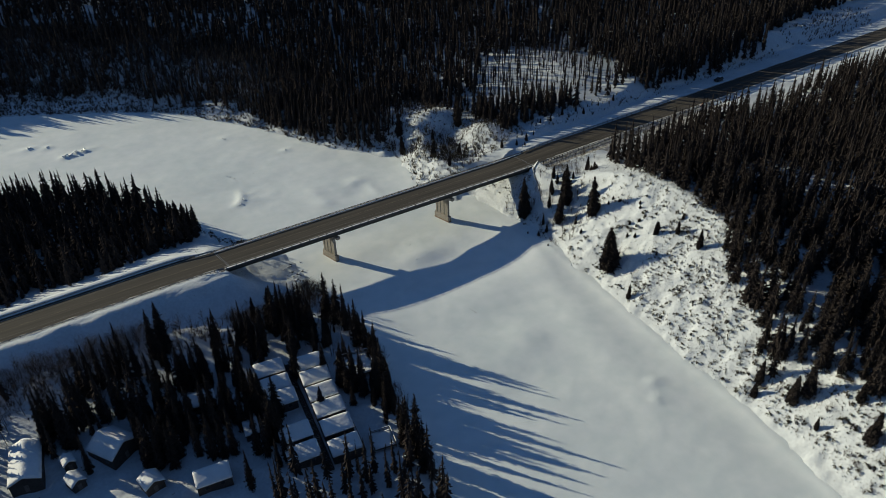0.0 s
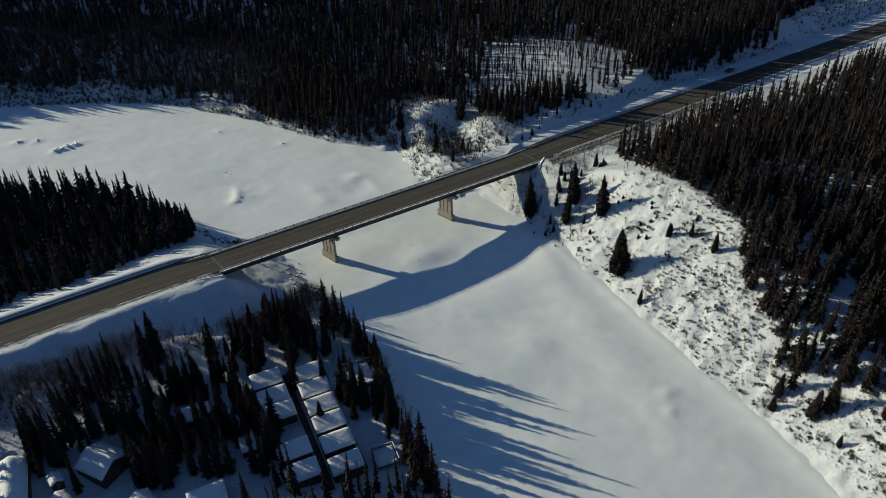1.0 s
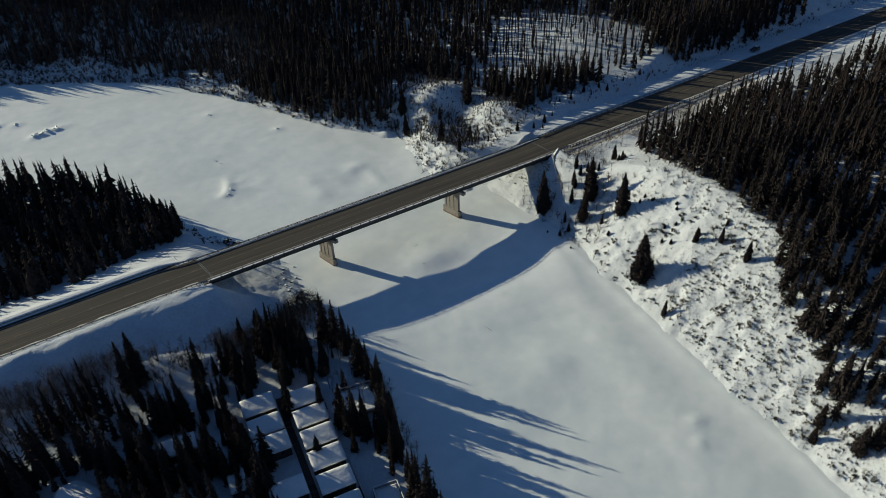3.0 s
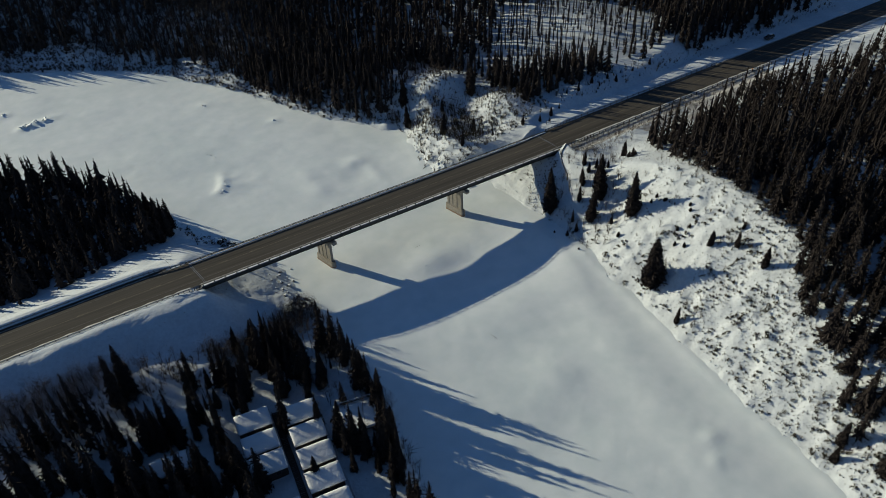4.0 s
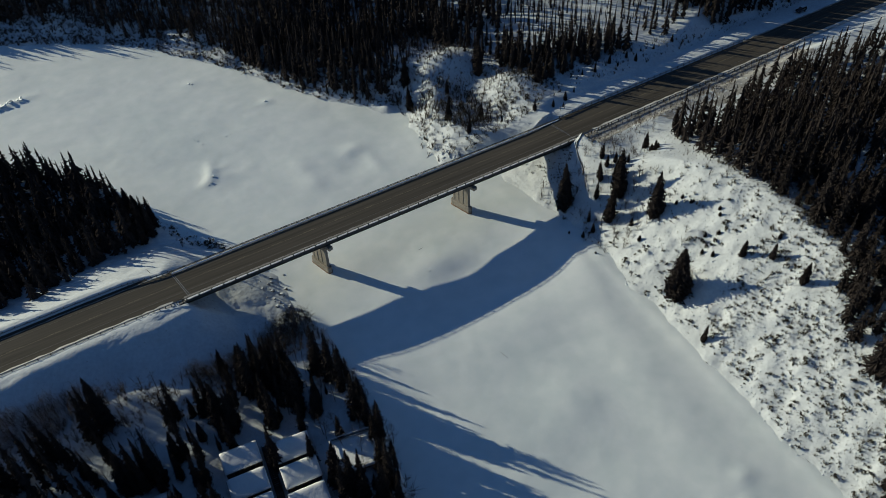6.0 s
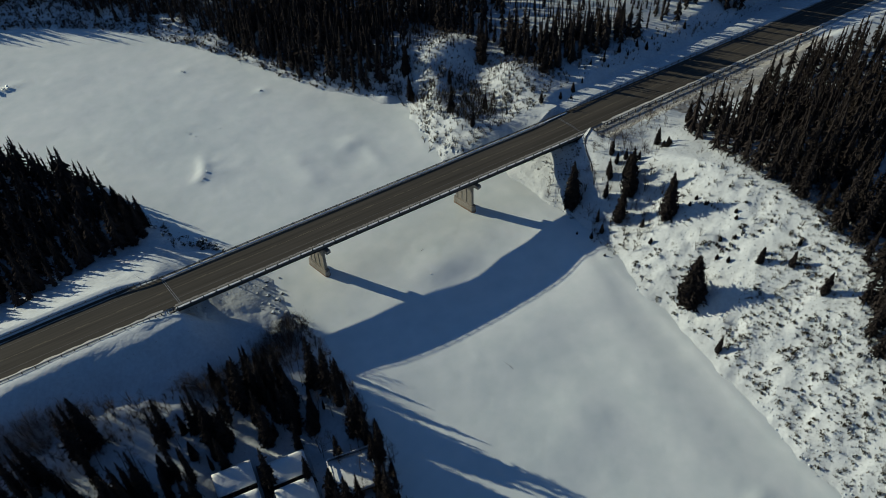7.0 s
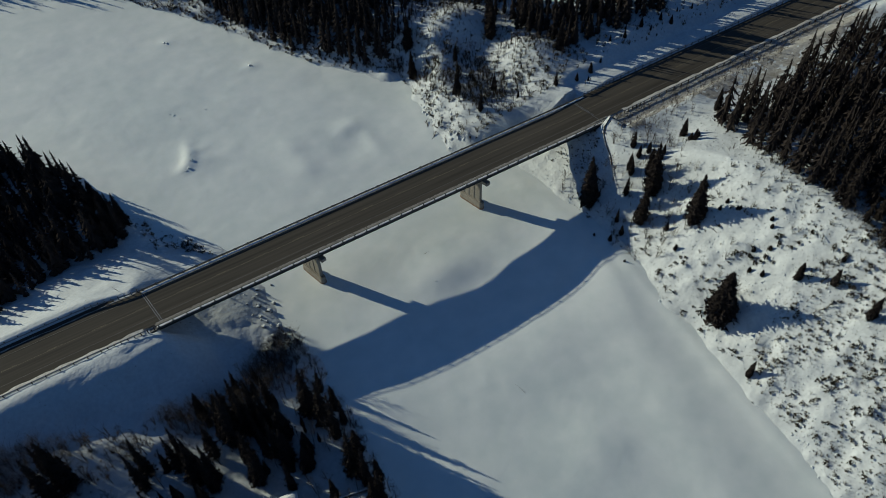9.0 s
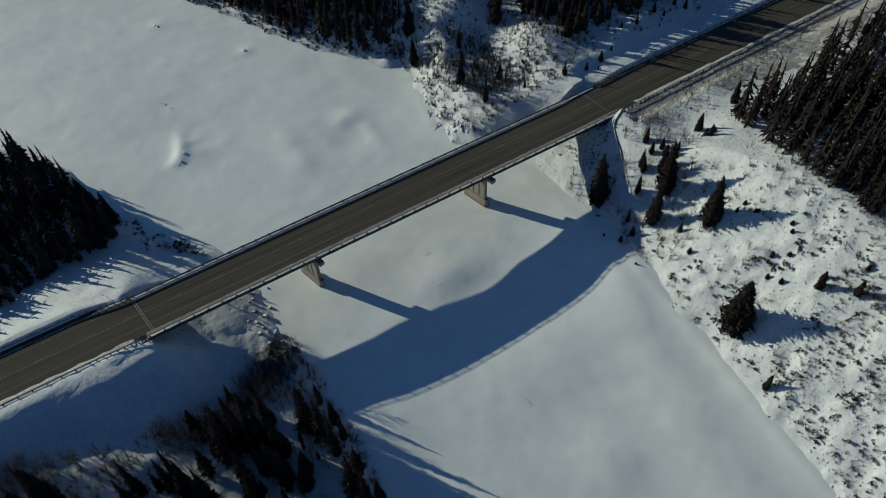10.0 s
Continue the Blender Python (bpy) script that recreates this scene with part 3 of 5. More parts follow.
tagged(ribbon("road_grit", np.arange(WEST_END + 0.2, EAST_END, 0.2), NEAR + 1.25, NEAR + 1.55, 0.008, GRIT, wobble=0.12, seed=3), "scattered gritty snow along the roadside", "snow", kind="stuff")

# ---- guardrails on the approaches ----
def guardrail(x0, x1, near, away, facing, label):
    """A steel beam on posts: offset near at the bridge's end, flaring to away within thirteen metres."""
    rail = tagged(new("guardrail"), label, "guardrail")
    xs = np.linspace(x0, x1, int((x1 - x0) / 1.33) // 2 * 2 + 1)
    bridge_x = x1 if x1 < 100 else x0
    ys = ROAD_Y + near + (away - near) * (0.5 - 0.5 * np.cos(np.pi * np.clip(np.abs(xs - bridge_x) / 13.0, 0, 1)))
    prof = [(0.0, 0.0), (0.06, 0.05), (0.06, 0.1), (0.0, 0.155), (0.06, 0.21), (0.06, 0.26), (0.0, 0.31)]
    v, f, n = [], [], len(prof)
    for x, y in zip(xs, ys):
        for back in (0.0, 0.012):
            for q, h in prof:
                v.append((x, y + facing * (q + back), float(road_z(x)) + 0.42 + h))
    for i in range(len(xs) - 1):
        for k in range(n - 1):
            for o in (0, n):
                a = i * 2 * n + o + k
                f.append((a, a + 1, a + 2 * n + 1, a + 2 * n))
    new("beam", mesh_from("beam", v, f, STEEL)).parent = rail
    bm = bmesh.new()
    box(bm, -0.09, -0.1, -0.9, 0.09, 0.1, 0.8, bevel=0.01)
    mesh = None
    for k, (x, y) in enumerate(zip(xs, ys)):
        if k % 2 and abs(x - bridge_x) > 11:
            continue
        m = pose(x, y - facing * 0.16, float(road_z(x)))
        if mesh is None:
            first = part("post", bm, TIMBER, rail)
            first.matrix_basis, mesh = m, first.data
        else:
            share("post", mesh, rail, m)
    return rail


guardrail(-58.5, WEST_END - 0.5, -6.6, -6.4, 1, "galvanised steel guardrail on dark posts beside the road")
guardrail(-58.5, WEST_END - 0.5, 4.8, 6.3, -1, "galvanised steel guardrail half buried in snow")
guardrail(EAST_END + 0.5, 262, -6.75, -6.75, 1, "galvanised steel guardrail on dark posts beside the road")
guardrail(EAST_END + 0.5, 246, 4.75, 5.2, -1, "galvanised steel guardrail half buried in snow")


# ---- trees ----
def spruce_arrays(seed, height, radius, tiers, boughs, fine):
    """Vertices and triangles of a spruce's crown: drooping boughs in uneven tiers round a thin dark core. Returns verts, faces."""
    rs = np.random.RandomState(seed)
    v, f = [], []

    def tri(a, b, c):
        k = len(v)
        v.extend((a, b, c)); f.append((k, k + 1, k + 2))
    low = rs.uniform(0.03, 0.1)
    lean = rs.uniform(-0.02, 0.02, 2)
    core = 5
    for i in range(5):
        z0, z1 = low + (1 - low) * i / 5, low + (1 - low) * (i + 1.25) / 5
        z1 = min(z1, 0.985)
        r0 = radius * 0.4 * (1 - z0) ** 0.75
        for k in range(core):
            a0, a1 = 6.283 * k / core + i, 6.283 * (k + 1) / core + i
            w0, w1 = r0 * rs.uniform(0.75, 1.1), r0 * rs.uniform(0.75, 1.1)
            tri((w0 * math.cos(a0), w0 * math.sin(a0), z0 * height), (w1 * math.cos(a1), w1 * math.sin(a1), z0 * height), (0, 0, z1 * height))
    bare, taper = rs.uniform(0, 6.283), rs.uniform(0.5, 0.8)
    for i in range(tiers):
        s = (i + 0.5) / tiers
        z = low + (1 - low) * s ** 1.05
        reach = radius * ((1 - z) ** taper + 0.04) * min(1.0, 0.55 + 2.2 * z) * rs.uniform(0.72, 1.1)
        if z > 0.86:
            reach *= 0.8
        n = max(3, int(boughs * (0.5 + 0.5 * (1 - z))))
        turn = rs.uniform(0, 6.283)
        for k in range(n):
            a = turn + 6.283 * k / n + rs.uniform(-0.35, 0.35)
            L = reach * rs.uniform(0.6, 1.08) * (0.75 if abs((a - bare + 3.14) % 6.283 - 3.14) < 0.7 else 1.0)
            droop = L * rs.uniform(0.45, 1.0) * (1.0 if z < 0.7 else 0.3)
            zz = z * height + rs.uniform(-0.9, 0.9) * height / tiers
            c, sn = math.cos(a), math.sin(a)
            w = L * (rs.uniform(0.1, 0.16) if fine else rs.uniform(0.2, 0.32))
            root, tip = (0.05 * L * c, 0.05 * L * sn, zz + 0.12 * L), (L * c, L * sn, zz - droop)
            dz = -0.5 * droop - 0.12 * L
            m1 = (0.55 * L * c - w * sn, 0.55 * L * sn + w * c, zz + dz * rs.uniform(0.7, 1.6))
            m2 = (0.55 * L * c + w * sn, 0.55 * L * sn - w * c, zz + dz * rs.uniform(0.7, 1.6))
            tri(root, m1, tip); tri(root, tip, m2)
            if fine:
                for q in (0.4, 0.65, 0.85, 1.0) * fine:          # tufts of needles along the bough
                    o, size = q + rs.uniform(-0.12, 0.05), L * rs.uniform(0.09, 0.15) + 0.002 * height
                    p = np.array((o * L * c, o * L * sn, zz - o * droop - 0.4 * size)) + rs.normal(size=3) * size * 0.8
                    d = rs.normal(size=(3, 3)) * size
                    tri(p + d[0], p + d[1], p + d[2])
    v = np.array(v)
    v[:, 0] += lean[0] * v[:, 2]; v[:, 1] += lean[1] * v[:, 2]
    tipk = 3
    top = [(0.012 * height * math.cos(6.283 * k / tipk), 0.012 * height * math.sin(6.283 * k / tipk), 0.93 * height) for k in range(tipk)]
    n0 = len(v)
    v = np.concatenate([v, np.array(top + [(lean[0] * height, lean[1] * height, height * 1.02)])])
    return v, np.array(f + [(n0 + k, n0 + (k + 1) % tipk, n0 + 3) for k in range(tipk)])


def trunk_arrays(height, r):
    n = 7
    ring = [(r * q * math.cos(6.283 * k / n), r * q * math.sin(6.283 * k / n), z) for q, z in ((1.15, -0.6), (0.9, 0.12 * height), (0.5, 0.6 * height), (0.08, 0.97 * height)) for k in range(n)]
    return np.array(ring), np.array([(i * n + k, i * n + (k + 1) % n, (i + 1) * n + (k + 1) % n, (i + 1) * n + k) for i in range(3) for k in range(n)])


def spread(polygon, spacing, seed, keep=1.0):
    """Points scattered in a plan polygon, no two nearer than about the spacing."""
    rs = np.random.RandomState(seed)
    p = np.array(polygon, float)
    x0, y0, x1, y1 = *p.min(0), *p.max(0)
    nx, ny = int((x1 - x0) / spacing) + 1, int((y1 - y0) / spacing) + 1
    gx, gy = np.meshgrid(np.arange(nx), np.arange(ny))
    x = x0 + (gx + 0.5 * (gy % 2) + rs.uniform(-0.42, 0.42, gx.shape)) * spacing
    y = y0 + (gy + rs.uniform(-0.42, 0.42, gx.shape)) * spacing
    x, y = x.ravel(), y.ravel()
    inside = in_outline(polygon, x, y)
    inside &= rs.uniform(0, 1, len(x)) < keep
    return np.stack([x[inside], y[inside]], 1)


def in_outline(polygon, x, y):
    """Which points lie inside a plan polygon."""
    inside = np.zeros(len(x), bool)
    for (ax, ay), (bx, by) in zip(polygon, polygon[1:] + polygon[:1]):
        if ay != by:
            inside ^= ((ay > y) != (by > y)) & (x < (bx - ax) * (y - ay) / (by - ay) + ax)
    return inside


NAMED_TREES = []
for i in range(9):
    h = 10.0
    rad = (1.25, 1.5, 1.7, 1.35, 1.9, 1.45, 1.2, 1.6, 2.3)[i]
    tree = tagged(new("spruce_tree"), "dark narrow spruce standing in snow", "tree", "spruces on the river banks")
    cv, cf = spruce_arrays(100 + i, h, rad, *((48, 16, 3) if i in (4, 8) else (32, 14, 2)))
    new("crown", mesh_from("crown", cv, cf, NEEDLES)).parent = tree
    tv, tf = trunk_arrays(h, 0.14)
    new("trunk", mesh_from("trunk", tv, tf, BARK, True)).parent = tree
    NAMED_TREES.append(tree)
used_models = set()


def plant(x, y, height, model, turn, label="", wide=1.0):
    """Stands one spruce of its own on the ground."""
    z = float(land(np.array([x]), np.array([y]))[0])
    m = pose(x, y, z - 0.1, 0, 0, turn)
    src = NAMED_TREES[model]
    if model not in used_models:
        used_models.add(model)
        ob = src
    else:
        ob = copy_thing(src, Matrix())
    k = height / 10.0
    ob.matrix_basis = m @ Matrix.Diagonal((k * wide, k * wide, k, 1))
    if label:
        ob["label"] = label
    return ob


def skirt_arrays(seed, tiers, n, radius):
    """A far spruce one metre high: ragged skirts over one another."""
    rs = np.random.RandomState(seed)
    v, f = [], []
    for i in range(tiers):
        z, dz = 0.03 + 0.9 * i / tiers, 1.5 / tiers
        r, turn = radius * (1 - z) ** 0.75 * rs.uniform(0.75, 1.1), rs.uniform(0, 6.283)
        for k in range(n):
            a, w = turn + 6.283 * k / n, 3.6 / n
            q = r * rs.uniform(0.6, 1.25)
            m = len(v)
            v += [(q * math.cos(a - w), q * math.sin(a - w), z + rs.uniform(-0.03, 0.02)), (q * math.cos(a + w), q * math.sin(a + w), z + rs.uniform(-0.03, 0.02)), (0, 0, min(1.0, z + dz))]
            f.append((m, m + 1, m + 2))
    return np.array(v), np.array(f)


def sun_limit(points, x, y, z, half):
    """How high trees may stand without shading a place of that height and half-width."""
    dx, dy = points[:, 0] - x, points[:, 1] - y
    along, across = -0.5523 * dx + 0.8336 * dy, 0.8336 * dx + 0.5523 * dy
    return np.where((along > 0) & (along < 90) & (np.abs(across) < half), np.maximum(2.5, z + 0.3194 * along - land(points[:, 0], points[:, 1])), 99.0)


def woods(name, points, low, high, seed, label, tiers=9, boughs=6, slim=0.15, coarse=False, fine=0, limit=None):
    """Many spruces too far or too many to count, as one mesh."""
    rs = np.random.RandomState(seed)
    if coarse:
        models = [skirt_arrays(seed * 50 + i, tiers, boughs, slim * rs.uniform(0.8, 1.3)) for i in range(6)]
    else:
        models = [spruce_arrays(seed * 50 + i, 1.0, slim * rs.uniform(0.75, 1.3), tiers, boughs, fine) for i in range(8)]
    z = land(points[:, 0], points[:, 1])
    vs, fs, base = [], [], 0
    for i, ((x, y), h) in enumerate(zip(points, z)):
        v, f = models[rs.randint(len(models))]
        k, a = rs.uniform(low, high) * (1 if rs.uniform() > 0.15 else 0.6), rs.uniform(0, 6.283)
        if limit is not None:
            k = min(k, limit[i] * rs.uniform(0.75, 1.0))
        wide = k * rs.uniform(0.8, 1.2)
        c, s = math.cos(a) * wide, math.sin(a) * wide
        tilt = rs.uniform(-0.03, 0.03, 2)
        vs.append(np.stack([v[:, 0] * c - v[:, 1] * s + tilt[0] * v[:, 2] * k + x, v[:, 0] * s + v[:, 1] * c + tilt[1] * v[:, 2] * k + y, v[:, 2] * k + h - 0.2], 1))
        fs.append(f + base); base += len(v)
    ob = new(name, mesh_from(name, np.concatenate(vs), np.concatenate(fs), NEEDLES))
    return tagged(ob, label, "forest", kind="stuff")


# single spruces on the open banks: x, y, height, model, width
LONE_SPRUCES = [(145.1, 144.2, 14.5, 8, 1.3), (156, 164.4, 14.0, 4, 1.1), (156.3, 178.4, 15.0, 4, 1.0), (150.7, 174.8, 11.5, 4, 1.0), (146, 188.6, 15.0, 4, 1.1), (142.1, 72.7, 11, 4, 1), (139.9, 74.5, 8.5, 8, 1), (139.5, 55.1, 9, 8, 1)]
SLOPE_SPRUCES = [(157.2, 137.6, 5.0, 8, 0.9), (158.9, 122.6, 6.5, 4, 1.0), (140.8, 130.7, 5.5, 4, 0.9), (147.1, 179.1, 5, 1, 1), (152.5, 182.5, 6, 2, 1), (159.6, 182.5, 6, 1, 1), (156.4, 186.5, 6, 2, 1), (158.5, 182.1, 6.5, 4, 1), (185, 186.8, 7, 4, 1), (136.9, 82.8, 5, 8, 1), (140.1, 84, 7, 8, 0.9), (145.2, 62.3, 6, 8, 1), (137, 66, 4, 4, 1), (160.2, 132, 4.6, 8, 0.9), (160.6, 190.3, 5, 4, 1), (161, 184, 4, 8, 1), (171.8, 185, 5.5, 4, 1.1), (171.2, 180.9, 3.5, 8, 1), (155.9, 185.3, 5, 4, 1), (158.9, 180.4, 5.5, 8, 0.8), (159.7, 187.2, 4, 4, 1), (161.7, 186.1, 3.6, 8, 0.9), (163.1, 182.7, 3, 4, 1), (146.2, 176, 3.4, 8, 1), (142.8, 176.1, 3.8, 4, 1.2), (141, 168.8, 3.6, 8, 1.1), (140.8, 179.6, 3.2, 8, 1.2), (152, 167.9, 3, 4, 1.2)]
BLUFF_SPRUCES = [(136.6, 260, 9, 4, 1), (139.2, 239, 7, 8, 0.9), (148.7, 234.2, 5.5, 4, 1), (140.3, 228.6, 5, 4, 1), (159.8, 220.9, 4.5, 2, 1), (169, 231.5, 9, 4, 1), (144, 246, 4, 4, 1), (151, 226, 3, 2, 1), (147, 252, 5, 4, 1), (160.5, 253, 12, 4, 1), (162, 256, 13, 2, 1), (140, 268, 11, 4, 1)]
DWARF_SPRUCES = [(158.9, 138.4, 2.6, 8, 1.2), (164.1, 134, 1.5, 8, 1.8), (154.7, 143.6, 1.7, 8, 1.6), (163.1, 150.6, 1.3, 8, 1.8), (161.6, 161.1, 1.4, 8, 1.7), (149.4, 162.2, 1.8, 8, 1.5), (154.2, 146.3, 1.5, 8, 1.7), (161.6, 157.6, 1.3, 8, 1.7), (162, 149.4, 1.2, 8, 1.8), (170.7, 181.8, 2.2, 8, 1.5), (172.7, 181.3, 1.8, 8, 1.6), (159.8, 161.2, 1.4, 8, 1.6), (161.4, 158.1, 1.3, 8, 1.6), (157.4, 148.8, 1.5, 8, 1.6), (159.1, 146.4, 1.3, 8, 1.7)]
for trees, label in ((LONE_SPRUCES, "tall dark spruce standing alone on a snowy slope"), (SLOPE_SPRUCES, "small dark spruce standing alone on a snowy slope"), (BLUFF_SPRUCES, "dark spruce on a snowy bluff above the river"), (DWARF_SPRUCES, "low bushy dwarf spruce poking out of the snow")):
    for x, y, h, model, wide in trees:
        plant(x, y, h, model, 37 * x, label, wide)

# spruces that stand among the cabins
for x, y, h, model in ((43.0, 153.8, 15, 1), (43.3, 137.7, 9, 4), (49.6, 150.2, 11, 2), (51.9, 143.6, 14, 4), (53.4, 140.2, 15, 2), (56.0, 141.0, 12, 5), (30.1, 146.6, 15, 4), (56.3, 117.6, 16, 7), (56.9, 129.2, 13, 2),
                       (63.6, 147.5, 14, 1), (65.5, 152.0, 10, 2), (28.8, 157.0, 13, 5), (30.0, 128.0, 12, 0), (24.0, 150.0, 15, 7), (60.4, 133.5, 12, 3), (61.0, 138.5, 9, 4)):
    plant(x, y, h, model, 53 * x, "dark spruce standing among the cabins", 0.85)

rs = np.random.RandomState(21)
WEST_WOOD = [(-70, 186), (-24, 186), (3, 184), (18, 187), (33, 182), (47, 184), (62, 188), (67, 177), (67.5, 160), (64, 140), (61, 122), (57, 104), (51, 70), (-70, 70)]
CLEARINGS = [(14, 152, 23, 160), (-30, 108, 23, 150), (31, 119, 51, 163), (-27, 148, -16, 170), (-9, 147, 2, 160), (53, 141, 63, 152), (47, 116, 56, 126), (-16, 143, -10, 157)]
pick = np.random.RandomState(33)
west = [p for p in spread(WEST_WOOD, 3.6, 31, 0.87) if not any(a < p[0] < c and b < p[1] < d for a, b, c, d in CLEARINGS) and (p[1] < 168 or p[0] > 42 or pick.uniform() < (0.6 if p[0] < -24 else 0.22 if p[0] < 14 else 0.15))]
# the tall trees at the wood's edge, along the road's foot and the river: x, y, height
TALL_SPRUCES = [(-4.8, 176.2, 15), (-2.8, 176.3, 15), (-0.4, 175.9, 16), (2.4, 176.9, 16), (5.8, 178.0, 17), (4.3, 177.2, 14), (8.1, 175.0, 15), (13.9, 178.5, 17), (16.7, 180.2, 17), (28.2, 173.0, 13), (28.4, 165.0, 14), (36.4, 173.1, 15), (37.2, 169.4, 14), (39.6, 167.8, 14), (18.0, 162.1, 13), (19.5, 161.9, 13), (22.4, 162.4, 14), (-6.9, 170.5, 14), (-8.5, 171.4, 14), (45.6, 173.8, 17), (48.8, 173.9, 16), (51.0, 174.4, 16), (52.4, 172.9, 16), (52.9, 163.8, 14), (60.5, 171.4, 17)]
TALL_SPRUCES += [(61.9, 167.7, 16), (62.7, 163.8, 16), (62.0, 155.1, 16), (63.6, 150.5, 8), (60.2, 137.6, 16), (51.7, 166.0, 14), (51.7, 139.8, 13), (53.8, 139.7, 13), (54.8, 137.2, 13), (57.0, 114.2, 20), (29.7, 175.6, 13), (34.8, 173.4, 13), (37.1, 172.2, 12), (45.2, 175.3, 15), (41.3, 172.6, 12), (48.8, 177.8, 15), (38.8, 167.0, 13), (49.7, 172.7, 13), (54.5, 175.8, 14), (54.3, 169.3, 12), (65.0, 177.0, 8), (65.5, 170.5, 9.6), (63.0, 152.2, 13.5), (60.5, 141.5, 12), (57.5, 134.6, 15), (65.6, 166.8, 9), (64.6, 159.0, 10), (62.4, 147.4, 11), (59.4, 131.8, 10.5), (58.0, 127.6, 12), (57.2, 123.0, 11), (55.6, 118.4, 13), (55.0, 109.0, 12)]
for x, y, h in TALL_SPRUCES:
    plant(x, y, h, int(7 * x) % 8, 53 * x, "tall dark spruce at the edge of a wood in snow", 0.76 + 0.22 * ((13 * x) % 1))
# the thick stand behind the long lodge and the square house
for x, y in ((-15.6, 170.7), (-14.2, 165.8), (-11.7, 160.5), (-9.8, 162.9), (-6.2, 165.2), (2.6, 151.1), (3.4, 146.3), (5.5, 148.4), (8.7, 150.0), (3.2, 159.7), (12.0, 151.9), (14.4, 148.3), (17.8, 148.3), (18.9, 142.9), (0.7, 162.9), (-2.5, 163.8), (20.2, 124.3), (29.6, 145.0), (28.7, 150.3), (31.4, 134.7), (-12.4, 166.6), (5.8, 155.3), (9.4, 158.2), (11.6, 146.6), (-8.0, 169.4),
             (5.0, 142.4), (6.5, 144.0), (13.4, 140.0), (16.1, 138.5), (18.2, 137.2), (20.4, 136.9), (30.1, 136.2), (33.3, 141.6), (30.4, 143.6), (25.2, 133.4), (26.9, 132.0), (20.0, 150.1), (23.2, 149.9), (11.7, 153.8), (28.9, 147.6), (10.2, 158.1), (6.4, 156.9), (22.0, 146.6), (9.3, 143.2), (18.4, 151.4), (-16.0, 161.0), (-10.4, 158.8), (-9.2, 150.2), (7.6, 140.4), (3.4, 144.6), (15.2, 151.4), (-15.8, 164.2)):
    plant(x, y, rs.uniform(11.5, 16.5), rs.randint(8), rs.uniform(0, 360), "tall dark spruce in a thick stand behind the cabins", rs.uniform(0.75, 1.05))
REACH_Y, REACH_X = [60, 82, 105, 111, 134, 142, 153, 160, 175], [81, 79, 74, 78, 78, 74, 71, 69, 68]      # how far east the wood's shadow lies on the ice
for x, y in west:
    if y > 124 and x > 8:
        h = rs.uniform(8, 14) * (1 if rs.uniform() > 0.25 else 0.55)
        z = float(land(np.array([x]), np.array([y]))[0])
        while h > 3 and x + (h + z) / 0.3194 * 0.5523 > np.interp(y - (h + z) / 0.3194 * 0.8336, REACH_Y, REACH_X):
            h *= 0.93
        if h > 3.2:
            plant(x, y, h, rs.randint(8), rs.uniform(0, 360), wide=rs.uniform(0.65, 1.0))
woods("spruce_wood", np.array([p for p in west if not (p[1] > 124 and p[0] > 8)]), 10, 17, 3, "spruce wood on the flat beside the road", tiers=18, boughs=8, slim=0.125)
woods("spruce_wood", spread([(-260, 60), (-71, 60), (-71, 188), (-260, 188)], 6.5, 32, 0.85), 9, 16, 17, "spruce wood stretching away beside the road", tiers=6, boughs=5, slim=0.2, coarse=True)

PENINSULA = [(-200, 233), (10, 233), (31, 236), (44, 241), (47, 245), (41, 262), (30, 284), (10, 302), (-20, 314), (-80, 332), (-200, 352)]
pen = spread(PENINSULA, 2.8, 41, 0.97)
edge = (pen[:, 0] > 38) & (pen[:, 1] < 258)
for x, y in pen[edge]:
    plant(x, y, rs.uniform(8.0, 11.5) * (1 if rs.uniform() > 0.2 else 0.65), rs.randint(8), rs.uniform(0, 360), "dark spruce in a thick stand by the river", rs.uniform(1.0, 1.35))
woods("spruce_wood", pen[~edge & (pen[:, 0] > -70)], 6, 14, 4, "spruce wood on a spit beside the frozen river", tiers=13, boughs=7, slim=0.21)
woods("spruce_wood", pen[pen[:, 0] <= -70][::2], 9, 15, 14, "spruce wood stretching back along the river", tiers=7, boughs=6, slim=0.22, coarse=True)

woods("spruce_wood", spread([(-120, 226), (10, 227), (22, 231), (24, 236), (-120, 232)], 4.4, 43, 0.8), 6, 11, 15, "scattered spruces between the road and the river", tiers=15, boughs=8, slim=0.19)

EAST_WOOD = [(179, 181.5), (174, 166.7), (171.4, 154.8), (171, 146.9), (171.2, 138.5), (170.4, 126.6), (166.4, 121), (162.8, 117.8), (159.6, 112.6), (155.4, 110), (148, 97.4), (142.5, 88.1), (141.2, 82), (147.5, 76.6), (146.8, 66.3), (146.4, 57.2), (150, -60), (620, -60), (620, 176), (325.3, 180.8), (261.9, 187), (218.2, 188.8)]
east = spread(EAST_WOOD, 3.4, 51, 0.95)
east = east[(sine_noise(east[:, 0], east[:, 1], 26, 77) < 0.55) | (np.random.RandomState(8).uniform(0, 1, len(east)) < 0.45)]
front = east[:, 1] > 34 + 0.62 * (east[:, 0] - 137)          # the belt along the bank and the road
close = front & (east[:, 0] < 188) & (east[:, 1] < 150)
woods("spruce_wood", east[close], 10, 16.5, 16, "dense spruces along the top of the high east bank", tiers=20, boughs=10, slim=0.185, fine=2)
back = east[front & ~close]
